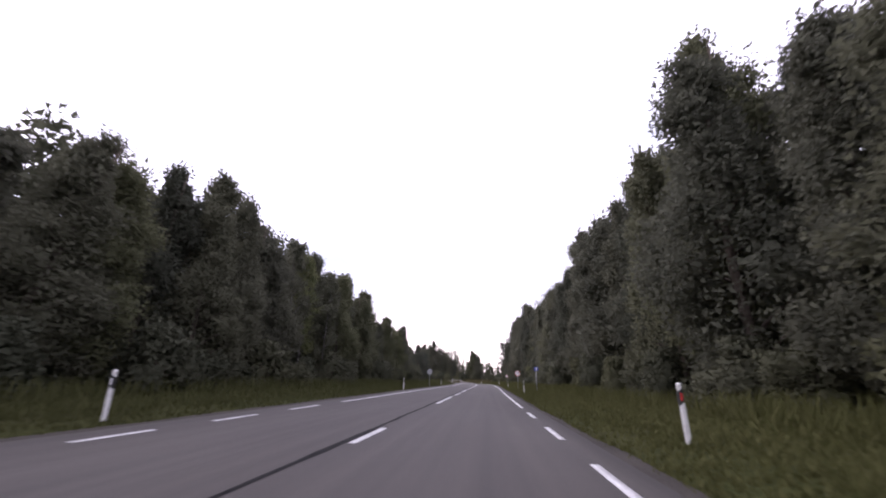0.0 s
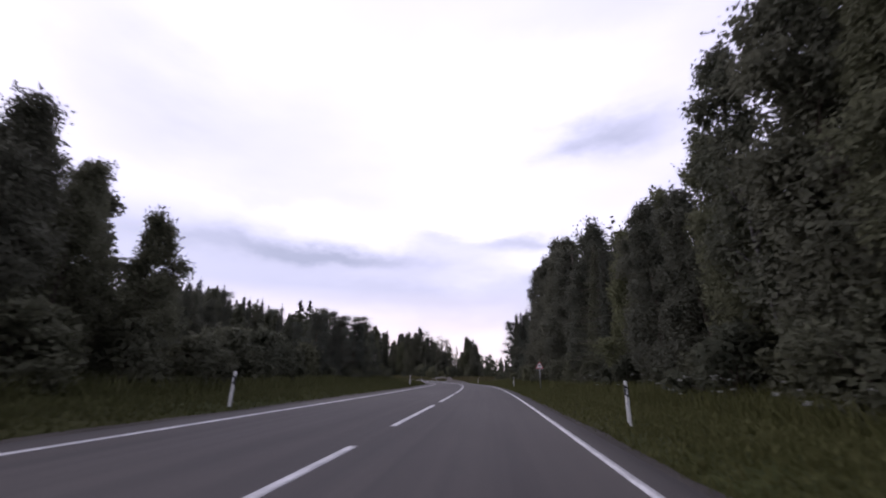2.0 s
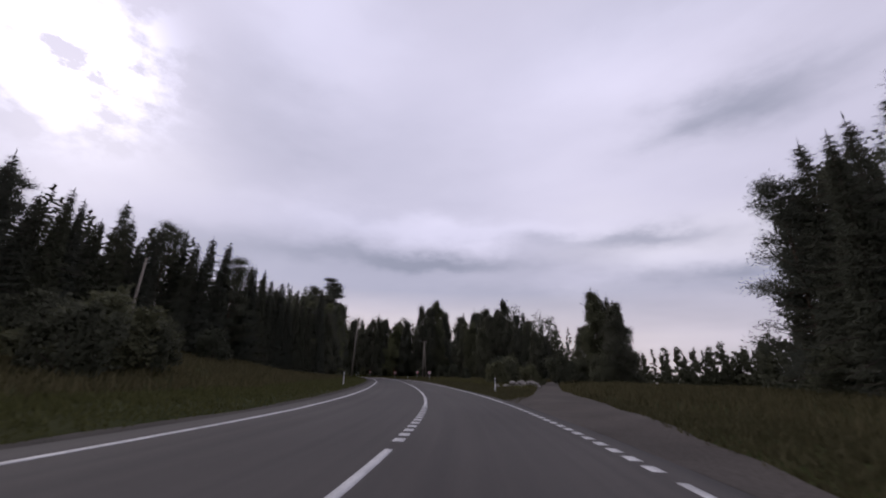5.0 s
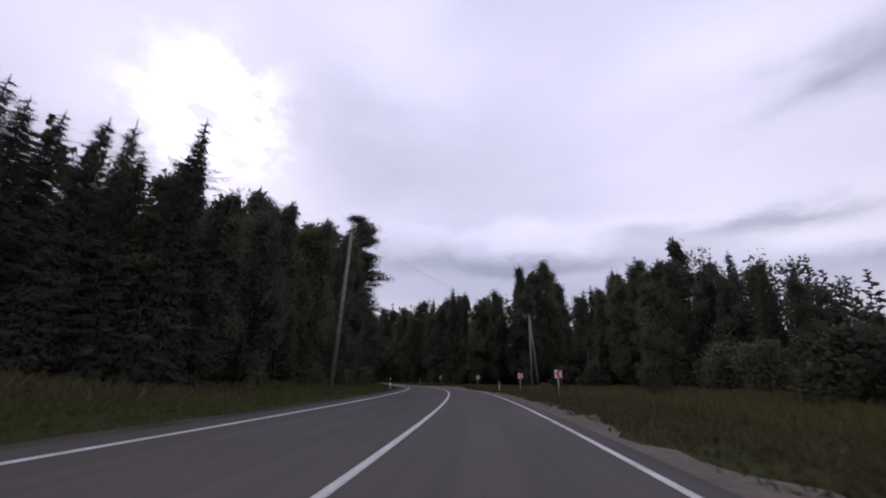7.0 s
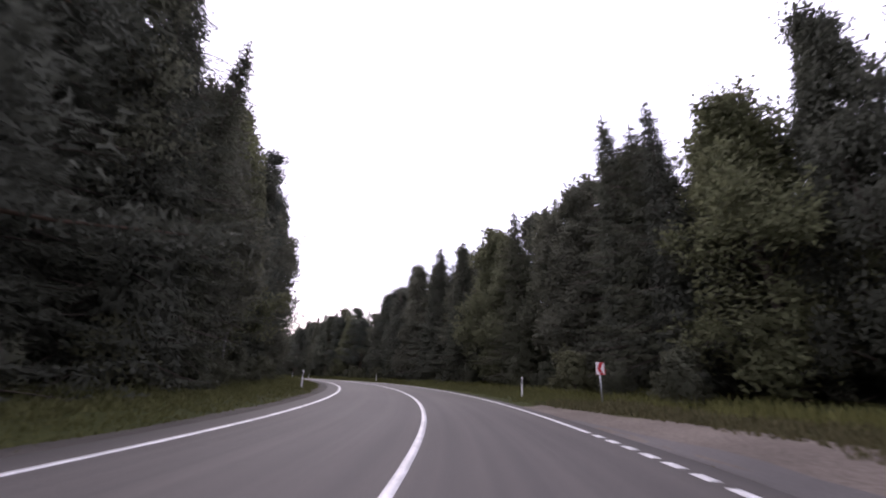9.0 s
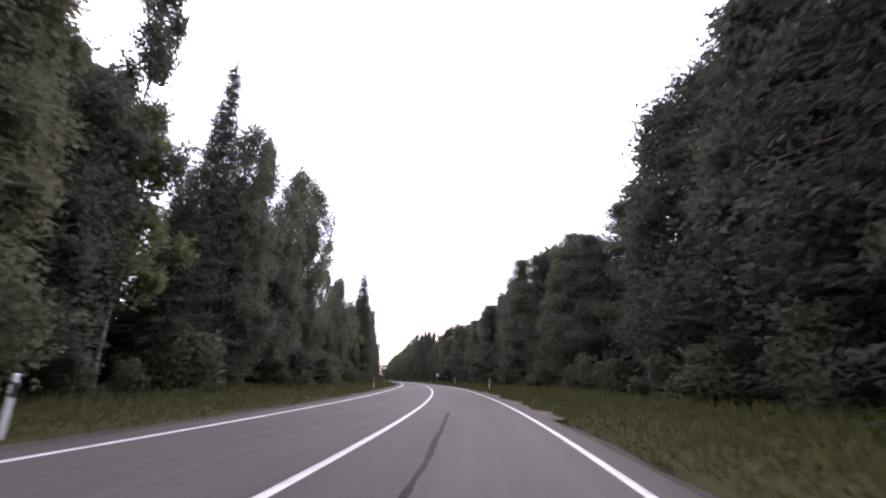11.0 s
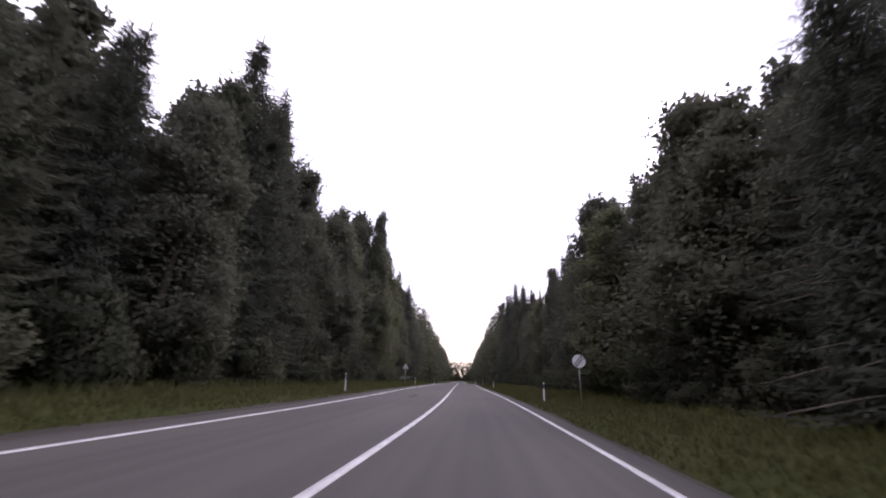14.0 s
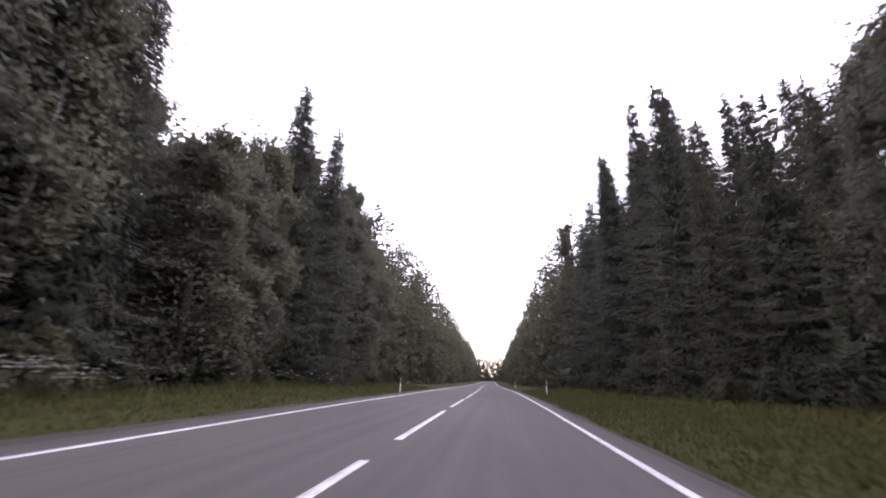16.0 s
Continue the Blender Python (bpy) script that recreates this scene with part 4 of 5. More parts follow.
def pick(**weights):
    names, w = list(weights), np.cumsum(list(weights.values()))
    return lambda s, row: names[int(np.searchsorted(w, tree_rng.uniform(0, w[-1])))]


def along(*pairs):
    ss, vs = [p[0] for p in pairs], [p[1] for p in pairs]
    return lambda s: float(np.interp(s, ss, vs))


RIGHT_MIX = pick(broad=5, spruce=4, birch=0.6), pick(broad=4, spruce=3, pine=3)
RIGHT_FIRST = pick(broad=9, birch=0.5, spruce=1)
PICK_LEFT = pick(broad=5, birch=2, spruce=3, pine=1)
RIGHT_TOP_A = along((-30, 12), (8, 12), (13, 13.5), (16, 19), (21, 17.2), (32, 16.4), (37, 16.6), (42, 13.4), (50, 15.3), (62, 15.2), (68, 14.6), (73, 13), (84, 13.8), (90, 14), (95, 15), (100, 17.8), (104, 21), (108, 23.2), (111, 22.5), (114, 19), (117, 15))
RIGHT_TOP_B = along((232, 14), (241, 15.5), (247, 17), (250, 18.3), (266, 18.7), (278, 20.5), (290, 19.5), (300, 17.5), (306, 15.5), (312, 14.9), (322, 15), (330, 16.2), (340, 17), (350, 15.6), (357, 14), (364, 12.4), (370, 12.2), (376, 14.6), (387, 15), (394, 14.4), (399, 16), (405, 17), (414, 16.2), (421, 14.2), (424, 12.4), (431, 11.6), (437, 12.6), (442, 13.8), (446, 17.5), (452, 20.5), (461, 20), (475, 22.5), (500, 22.5), (560, 21), (740, 20))
LEFT_TOP_A = along((-30, 12), (20, 11.8), (33, 12.6), (41, 12.3), (47, 10.6), (54, 9.5), (62, 10), (66, 9.8), (70, 8.4))
LEFT_TOP_B = along((190, 11.5), (203, 13.5), (214, 15), (221, 17), (226, 18.5), (240, 20.5), (262, 20), (290, 16.5), (302, 14.5), (313, 13.5), (322, 11), (328, 9.2), (335, 8.2), (343, 8.8), (347, 8.2), (351, 7.7), (355, 8.6), (358, 10.2), (363, 11.5), (368, 12.4), (373, 14), (378, 14.8), (382, 17), (387, 19.5), (392, 21.5), (396, 19.5), (401, 17.5), (407, 17.6), (413, 20.5), (418, 23.5), (424, 24.5), (430, 19), (439, 16.8), (445, 14.4), (449, 18.5), (454, 22.5), (470, 22), (500, 24), (560, 23), (740, 22))
wood(1, -28, 112.4, along((-30, 12.0), (108, 12.2), (117, 13.0)), RIGHT_TOP_A, RIGHT_FIRST, edge=0.92)
wood(1, 130, 154.6, along((130, 25), (136, 24), (146, 23.5), (155, 26)), along((130, 7.6), (134, 10), (138, 12.6), (142, 16), (149, 17.8), (155, 16.4)), pick(youngpine=3, spruce=5, broad=3), gap=2.3, rows=5, spread=0.95)
wood(1, 212, 239, along((212, 36), (228, 34), (246, 36)), along((212, 7.5), (216, 12.6), (219.5, 14.8), (222, 17), (225, 21), (234, 22), (246, 22)), pick(pine=2, spruce=3, broad=5), gap=2.4, rows=4)
wood(1, 243, 400, along((243, 16.5), (250, 13.5), (300, 13), (330, 12), (470, 12)), RIGHT_TOP_B, lambda s, row: RIGHT_MIX[s > 300](s, row), gap=2.9, wobble=1.5, edge=0.95, spread=1.22)
wood(1, 400, 470, along((400, 12), (470, 12)), RIGHT_TOP_B, lambda s, row: "spruce" if s < 416 or s > 438 or tree_rng.uniform() < 0.3 else "broad", gap=2.8, edge=0.95)
wood(1, 470, 735, along((470, 12), (735, 12)), RIGHT_TOP_B, pick(spruce=3, broad=5), gap=3.6, rows=3, deep_from=0)
wood(-1, -28, 68, along((-30, 12.0), (72, 12.0)), LEFT_TOP_A, pick(broad=7, birch=3), edge=0.9, back=1.14)
wood(-1, 86, 113, along((86, 12.8), (113, 13.2)), along((86, 5.8), (96, 6.4), (100, 7.4), (105, 7.4), (109, 6.2), (113, 5.6)), pick(youngpine=3, spruce=3), gap=2.7, rows=3, back=1.15)
wood(-1, 72, 120, along((72, 27), (120, 40)), along((72, 8.2), (95, 8.2), (106, 9.6), (120, 12)), pick(broad=2, spruce=2, pine=2), rows=3, deep_from=1)
wood(-1, 118, 196, along((118, 45), (135, 43), (150, 37), (169, 30), (185, 20), (196, 13)), along((118, 13.4), (140, 13), (155, 12.9), (170, 13.4), (185, 13.3), (196, 12.6)), pick(spruce=9, youngpine=1), gap=1.8, rows=5, back=1.1, deep_from=2, spread=1.0)
wood(-1, 196, 264, along((196, 11.8), (206, 11.0), (225, 10.5), (245, 10.4), (264, 11.2)), LEFT_TOP_B, lambda s, row: ("pine" if tree_rng.uniform() < 0.6 else "spruce") if 226 < s < 246 else PICK_LEFT(s, row), edge=0.9)
wood(-1, 264, 470, along((264, 10.8), (300, 12.5), (470, 12.2)), LEFT_TOP_B, pick(broad=6, birch=2, spruce=3), wobble=1.3, edge=0.9, spread=1.12)
wood(-1, 470, 735, along((470, 12.2), (735, 12)), LEFT_TOP_B, pick(broad=5, spruce=2, birch=1), gap=3.6, rows=3, deep_from=0)

# trees that stand out
tree_rng = np.random.default_rng(6)
for kind, s, d, h, w in (
        ("spruce", 114.4, 13.2, 12.5, 1.1), ("broad", 110.9, 13.4, 17.0, 0.9), ("broad", 113.6, 19.0, 16.0, 1.0), ("broad", 110.2, 15.0, 19.0, 1.0), ("broad", 109.6, 17.5, 18.0, 1.1), ("bush", 114.2, 13.4, 4.6, 1.1), ("bush", 116.0, 14.4, 4.2, 1.1), ("spruce", 88.6, -12.8, 6.6, 0.9), ("spruce", 91.6, -12.4, 6.2, 0.8), ("youngpine", 97.8, -12.4, 6.4, 0.8), ("youngpine", 103.6, -12.6, 6.6, 0.8), ("broad", 119.4, 14.0, 6.2, 1.1), ("broad", 117.4, 13.8, 9.0, 1.0), ("broad", 177.2, 27.5, 11.0, 1.1), ("broad", 181.6, 27.5, 13.6, 1.15), ("broad", 184, 29, 12.6, 1.0), ("broad", 180, 29.5, 11.0, 1.0), ("spruce", 182.5, 29.5, 12.8, 1.0), ("broad", 186, 27.5, 9.0, 1.0), ("bush", 179.5, 26.5, 4.0, 1.1), ("bush", 183.5, 25.8, 3.6, 1.2), ("bush", 187, 25.5, 3.0, 1.2), ("bush", 177.5, 26, 4.0, 1.0),
        ("broad", 238.8, 18.0, 12.6, 1.4), ("spruce", 256.5, 60.0, 26.0, 1.3), ("broad", 258.0, 63.0, 26.0, 1.2), ("bush", 237.6, 25.0, 3.6, 1.1), ("bush", 239.8, 28.0, 3.6, 1.1), ("bush", 235.4, 22.5, 3.2, 1.1), ("broad", 241.0, 33.5, 7.5, 1.2), ("broad", 254.0, 47.0, 21.0, 1.1), ("spruce", 257.0, 52.0, 23.0, 1.2), ("spruce", 260.0, 56.0, 24.0, 1.2), ("broad", 257.0, 49.0, 22.0, 1.1), ("spruce", 240.2, 35.0, 12.5, 0.9), ("broad", 238.8, 35.0, 17.5, 0.9), ("spruce", 237.6, 36.5, 20.0, 1.0), ("aspen", 243.0, -10.6, 18.0, 0.85), ("broad", 242.4, 15.6, 17.0, 0.9), ("broad", 243.4, 27.8, 24.6, 0.85), ("broad", 244.0, 30.5, 18.5, 1.0), ("spruce", 246.6, 35.0, 21.5, 1.1), ("broad", 248.5, 38.0, 23.0, 1.1), ("broad", 240.0, 21.0, 16.0, 1.1), ("broad", 241.5, 20.5, 21.5, 0.9), ("broad", 242.5, 24.5, 22.5, 0.8), ("spruce", 251.5, 13.6, 19.2, 0.95), ("spruce", 248.5, 14.0, 17.6, 0.95),
        ("oldpine", 236.8, -10.2, 24.4, 1.15), ("oldpine", 232.4, -10.5, 21.3, 1.1), ("spruce", 233.4, 27.4, 16.0, 1.0), ("broad", 230.8, 26.0, 15.2, 1.0), ("spruce", 231.0, 29.6, 17.6, 1.0), ("broad", 227.6, 26.4, 15.4, 1.0), ("spruce", 225.0, 27.4, 15.6, 1.0), ("broad", 222.6, 26.4, 13.4, 1.0), ("birch", 213.5, -10.4, 15.0, 0.7), ("birch", 209.5, -10.8, 14.0, 0.75), ("birch", 219.0, -10.6, 16.0, 0.75), ("birch", 253.0, -9.4, 12.0, 0.7),
        ("spruce", 358.8, -11.8, 20.4, 1.3), ("aspen", 320.8, -13.4, 22.0, 0.8), ("aspen", 325.2, -13.4, 22.4, 0.85), ("birch", 312.0, -13.6, 20.0, 0.75), ("spruce", 305.0, -13.0, 20.5, 0.9), ("aspen", 316.0, -12.4, 17.0, 0.8), ("aspen", 322.4, -12.6, 16.5, 0.85), ("birch", 298.5, -13.4, 20.5, 0.8), ("aspen", 308.5, -12.8, 18.0, 0.75), ("aspen", 338.5, -13.2, 13.6, 0.6), ("spruce", 334.3, -12.8, 11.4, 0.8), ("aspen", 354.6, -13.2, 13.4, 0.75), ("aspen", 351.6, -12.8, 12.8, 0.7), ("aspen", 348.4, -12.6, 9.6, 0.7), ("aspen", 356.6, -14.0, 13.0, 0.7), ("aspen", 364.0, -13.2, 14.8, 0.75), ("aspen", 367.4, -12.8, 16.2, 0.75), ("spruce", 388.3, -12.6, 21.8, 1.1), ("aspen", 392.5, -13.4, 20.5, 0.8), ("aspen", 340.6, -12.8, 15.0, 0.72), ("aspen", 343.8, -13.8, 15.4, 0.7), ("aspen", 331.6, -12.8, 13.6, 0.5),
        ("birch", 418.0, -11.4, 23.7, 0.8), ("birch", 396.3, -14.0, 22.6, 0.8), ("birch", 380.4, -13.0, 13.4, 0.75), ("spruce", 450.0, -12.4, 23.2, 1.35), ("aspen", 428.0, -12.6, 22.0, 0.9), ("spruce", 436.0, -12.4, 19.5, 0.95), ("birch", 476.0, 11.4, 22.6, 0.7),
        ("spruce", 446.4, 11.8, 18.0, 0.95), ("spruce", 449.0, 13.6, 20.4, 0.95), ("spruce", 452.0, 12.8, 21.2, 0.95), ("spruce", 455.0, 13.4, 20.6, 0.95), ("spruce", 395.3, 14.2, 16.6, 0.95), ("spruce", 401.0, 13.0, 16.8, 0.95), ("broad", 90.6, 13.4, 16.4, 0.85)):
    plant_at(kind, s, d, h, w)

# bushes along the wood's edge
for side, s0, s1, near, hi, gap in ((1, -20, 122, 10.2, 2.6, 3.2), (1, 246, 470, 10.6, 2.2, 4.2), (-1, -20, 70, 10.2, 2.4, 3.2), (-1, 74, 88, 12.8, 3.0, 2.2), (-1, 88, 116, 11.0, 1.8, 3.0), (-1, 198, 262, 8.9, 1.9, 3.6), (-1, 264, 470, 10.4, 2.6, 3.4)):
    s = s0
    while s < s1:
        plant_at("bush", s, side * (near + tree_rng.uniform(-0.7, 0.9)), hi * tree_rng.uniform(0.55, 1.2))
        s += gap * tree_rng.uniform(0.6, 1.4)
for s, d, h in ((132, 11.2, 2.0), (136, 20, 3.2), (131, 22, 3.6), (141, 21, 2.5), (150, 23, 2.6), (143, -12.5, 2.6), (146, -14, 3.2), (148.5, -13, 2.4), (152, -30, 3.5), (158, -26, 3.2), (163, -25, 3.6), (166, -22, 3.0), (136, -36, 3.4), (172, -20, 3.2), (126, -37, 3.0), (171, 13, 2.2), (174, 18, 3.4), (172, 9.5, 2.4), (176, 12, 3.0), (181, 14, 3.4), (188, 15, 3.6), (195, 17, 3.2), (205, 21, 3.6), (212, 24, 3.8), (226, 20, 3.4), (222, 27, 3.8), (232, 14, 2.4), (208, 15, 2.2), (218, 29, 5.0), (198, 30, 4.0)):
    plant_at("bush", s, d, h)


# woods on the skyline, and all the foliage too deep in to count
for s, d in [(120 + 1.7 * i, 80 + 5 * math.sin(i * 0.4)) for i in range(118)] + [(124 + 3.0 * i, 92 + 7 * math.sin(i * 0.6)) for i in range(60)]:
    p = road_point(s, d)
    deep_tree(float(p[0]), float(p[1]), tree_rng.uniform(8.5, 11.5), tree_rng.uniform() < 0.2, 800)
for s, d in [(95 + 3.0 * i, -66 + 5 * math.sin(i * 0.7)) for i in range(22)] + [(700 + 9 * (i % 5), -26 + 0.75 * i) for i in range(70) if not -6 < -26 + 0.75 * i < 6 or i % 5 > 3]:
    p = road_point(s, d)
    deep_tree(float(p[0]), float(p[1]), tree_rng.uniform(12, 17), tree_rng.uniform() < 0.6, 420)
for i in range(44):
    p = road_point(744 + 5 * (i % 3), -24 + 1.1 * i)
    deep_tree(float(p[0]), float(p[1]), tree_rng.uniform(14, 19), i % 2 == 0, 420)
tagged(new("deep_woods", sprays_mesh("deep_woods", np.concatenate(DEEP), LEAF_SPRUCE)), "dark mass of foliage deep in the woods", "woods", kind="stuff")


# ---- grass ----
def off_limits(s, d):
    """Where no grass grows: the side roads and their mouths."""
    right = (s > 133) & (s < 200) & (d > 4) & (np.abs(d - np.interp(s, [133, 138, 141, 146.5, 150, 154, 160, 168, 183, 205], [4.1, 4.5, 5.0, 5.7, 7.1, 8.3, 10.4, 13.5, 20.5, 38])) < np.interp(s, [133, 138, 141, 146, 150, 154, 160, 183], [0.5, 0.9, 1.3, 1.9, 1.5, 1.2, 1.1, 1.5]))
    left = (d < -4.9) & (d > -16) & (np.abs(s - np.interp(-d, [3.9, 6.0, 9.2, 13.0, 18.0], [122.8, 123.5, 124.9, 126.4, 127.2])) < np.interp(-d, [4, 6, 9.2, 13, 18], [3.3, 2.5, 2.1, 1.7, 1.0]))
    edge = np.interp(s, [174, 186, 208, 222, 229, 234, 239, 246, 300, 318, 346, 360], [4.2, 4.55, 4.75, 4.3, 4.4, 5.5, 5.8, 4.7, 4.2, 4.5, 4.35, 4.2])
    dirt = (s > 172) & (d > 4) & (d < edge + 0.25 * np.sin(2.1 * s) * np.sin(0.77 * s + 1))
    return right | left | dirt


def blades(name, label, s0, s1, d0, d1, count, lo, hi, material, seed, width=0.022, rise=0.0):
    """Tufts of blades scattered over a stretch of verge; they grow taller away from the road by rise."""
    rng = np.random.default_rng(seed)
    tufts = count // 7
    ts, td = rng.uniform(s0, s1, tufts), d0 + (d1 - d0) * rng.uniform(0, 1, tufts)
    s = np.repeat(ts, 7) + rng.normal(size=tufts * 7) * 0.28
    d = np.repeat(td, 7) + rng.normal(size=tufts * 7) * 0.22
    keep = ~off_limits(s, d)
    s, d = s[keep], d[keep]
    p = road_point(s, d)
    p[:, 2] = ground_height(s, d) - 0.02
    h = rng.uniform(lo, hi, len(s)) * (1 + rise * np.abs((d - d0) / (d1 - d0 + 1e-9)))
    ang = rng.uniform(0, 6.283, len(s))
    w = np.stack([np.cos(ang), np.sin(ang), 0 * ang], -1) * (width * (0.6 + h / hi))[:, None]
    lean = np.stack([rng.normal(size=len(s)) * 0.35 * h, rng.normal(size=len(s)) * 0.35 * h, h], -1)
    tagged(new(name, sprays_mesh(name, np.stack([p - w, p + lean, p + w], 1), material)), label, "grass", kind="stuff")


blades("grass", "short green verge grass beside the road", -6, 133, 4.25, 8.2, 110000, 0.05, 0.13, GRASS_BLADE, 1, rise=0.8)
blades("grass", "half-dry olive verge grass beside the road", 133, 247, 4.25, 8.4, 70000, 0.05, 0.16, MIXED_BLADE, 2, rise=0.8)
blades("grass", "short green verge grass beside the road", 247, 470, 4.25, 8.4, 130000, 0.05, 0.13, GRASS_BLADE, 12, rise=0.8)
blades("grass", "short green verge grass beside the road", -6, 128, -5.05, -8.4, 86000, 0.05, 0.14, GRASS_BLADE, 3, rise=0.8)
blades("grass", "short green verge grass beside the road", 128, 470, -5.05, -8.2, 140000, 0.05, 0.13, GRASS_BLADE, 4, rise=0.8)
blades("tall_grass", "tall ragged grass at the foot of the trees", -6, 128, 7.6, 12.5, 42000, 0.25, 0.75, GRASS_BLADE, 5, 0.02, 0.3)
blades("tall_grass", "tall ragged grass at the foot of the trees", 160, 470, 7.8, 12.5, 70000, 0.14, 0.45, GRASS_BLADE, 6, 0.02, 0.3)
blades("tall_grass", "tall ragged grass at the foot of the trees", -6, 116, -8.0, -13, 42000, 0.25, 0.75, GRASS_BLADE, 7, 0.02, 0.3)
blades("tall_grass", "tall ragged grass at the foot of the trees", 196, 470, -7.6, -12.5, 60000, 0.14, 0.45, GRASS_BLADE, 8, 0.02, 0.3)
blades("tall_grass", "rank green grass at the corner of a side road", 106, 120.5, -5.6, -12.5, 22000, 0.24, 0.4, GRASS_BLADE, 13, 0.02, 0.5)
blades("meadow_grass", "dry brownish meadow grass", 108, 200, -8, -34, 60000, 0.2, 0.55, DRY_BLADE, 9, 0.03)
blades("meadow_grass", "dry brownish meadow grass", 128, 236, 8, 30, 60000, 0.2, 0.55, DRY_BLADE, 10, 0.03)


def weeds(s0, s1, d0, d1, count, seed):
    """Tall thin weeds that carry flat white flower heads."""
    rng = np.random.default_rng(seed)
    s, d = rng.uniform(s0, s1, count), rng.uniform(d0, d1, count)
    foot = road_point(s, d)
    foot[:, 2] = ground_height(s, d) - 0.03
    h = rng.uniform(0.55, 1.05, count)
    head = foot + np.stack([rng.normal(size=count) * 0.08, rng.normal(size=count) * 0.08, h], -1)
    side = np.stack([np.cos(s * 7), np.sin(s * 7), 0 * s], -1) * 0.009
    stems = sprays_mesh("stems", np.stack([foot - side, head, foot + side], 1), GRASS_BLADE)
    n = 9
    c = np.repeat(head, n, 0) + rng.normal(size=(count * n, 3)) * np.array([0.05, 0.05, 0.008])
    flowers = sprays(rng, c, np.stack([rng.normal(size=count * n), rng.normal(size=count * n), np.zeros(count * n)], -1), 0.05, 0.045, 0.15)
    ob = tagged(new("flowering_weeds", stems), "tall roadside weeds with flat white flower heads", "weeds", kind="stuff")
    part("flower_heads", sprays_mesh("flower_heads", flowers, FLOWER), None, ob, "flat white flower heads")


weeds(40, 76, 6.8, 9.4, 55, 21)
weeds(427.5, 434.5, -8.6, -7.2, 110, 22)
weeds(436, 452, -9.6, -7.6, 34, 23)


# ---- roadside furniture ----
def at_road(s, d, turn=0.0, lift=0.0):
    """The pose of a thing beside the road, whose -y side faces the traffic that comes along s."""
    p = road_point(s, d)
    return pose(float(p[0]), float(p[1]), ground_at(float(p[0]), float(p[1])) + lift, 0, 0, road_heading(s) - 90 + turn)


def delineator():
    """A tapered white plastic marker post with a black band, a reflector on each face and a cap."""
    ob = tagged(new("marker_post"), "white plastic roadside marker post with a black band", "marker post", "marker posts along the road")
    outline = [(-0.037, -0.05), (0.037, -0.05), (0.034, 0.58), (-0.034, 0.64)]
    part("lower_body", prism_bm(outline, 0.075, 0.008, -0.037), POST_WHITE, ob)
    band = part("band", prism_bm([(-0.037, 0.64), (0.037, 0.58), (0.035, 0.80), (-0.035, 0.86)], 0.079, 0.004, -0.0395), POST_BLACK, ob, "slanting black band")
    part("cap", prism_bm([(-0.034, 0.86), (0.034, 0.80), (0.032, 0.93), (-0.017, 0.95), (-0.032, 0.93)], 0.07, 0.01, -0.035), POST_WHITE, ob)
    part("reflector", box_bm(0.034, 0.008, 0.13, 0.002, (0, -0.043, 0.72)), REFLECTOR_WHITE, band, "pale glass reflector")
    part("reflector", box_bm(0.034, 0.008, 0.13, 0.002, (0, 0.043, 0.72)), REFLECTOR_RED, band, "red glass reflector")
    return ob


post_mould = delineator()
POSTS = [(7.4, 5.3), (35.0, 5.05), (62.4, 4.95), (96.5, 5.4), (126.7, 5.1), (157.0, 5.3), (217.0, 5.15), (250.5, 5.6), (287, 5.3), (323.2, 5.5), (358.8, 5.9), (390.4, 5.15), (421.8, 5.0), (456.0, 5.2), (490, 5.2),
         (7.4, -5.3), (34.9, -5.15), (63.6, -5.3), (96.8, -5.7), (126.3, -5.1), (160.8, -5.6), (217.4, -5.3), (255.0, -5.6), (290, -5.3), (322.8, -5.4), (357.2, -5.4), (390.7, -5.5), (422.7, -5.3), (454.0, -5.1)]
for k, (s, d) in enumerate(POSTS):
    lean = tree_rng.normal() * 1.6
    m = at_road(s, d, tree_rng.normal() * 5 + (180 if s < 10 and d > 0 else 0)) @ pose(0, 0, 0, tree_rng.normal() * 1.2, lean, 0)
    if k == 0:
        post_mould.matrix_basis = m
    else:
        copy_thing(post_mould, m)


def pole_parts(ob, top, r=0.026):
    pole = part("pole", rod_bm((0, 0, -0.05), (0, 0, top), r, sides=14), GALVANISED, ob, "grey steel pole")
    part("cap", rod_bm((0, 0, top), (0, 0, top + 0.02), r * 1.12, r * 0.7, 14), GALVANISED, pole)
    return pole


def clamps(parent, heights, width=0.16, y=0.0):
    for z in heights:
        part("clamp", box_bm(width, 0.075, 0.035, 0.006, (0, y, z)), GALVANISED, parent)


def text_mesh(body, size, material, parent, at, name="lettering", label=""):
    """Flat lettering with a little thickness, standing on the -y face."""
    cu = bpy.data.curves.new(name, "FONT")
    cu.body, cu.size, cu.extrude, cu.align_x, cu.align_y = body, size, 0.0015, "CENTER", "CENTER"
    cu.offset = 0.006
    tmp = bpy.data.objects.new(name, cu)
    me = bpy.data.meshes.new_from_object(tmp)
    bpy.data.objects.remove(tmp)
    me.transform(Matrix.Translation(at) @ pose(0, 0, 0, 90, 0, 0))
    return part(name, me, material, parent, label)


def disc(parent, name, r, y0, depth, z, material, label="", bevel=0.0):
    bm = prism_bm([(x, h + z) for x, h in circle_outline(r, 48)], depth, bevel, y0)
    return part(name, bm, material, parent, label)


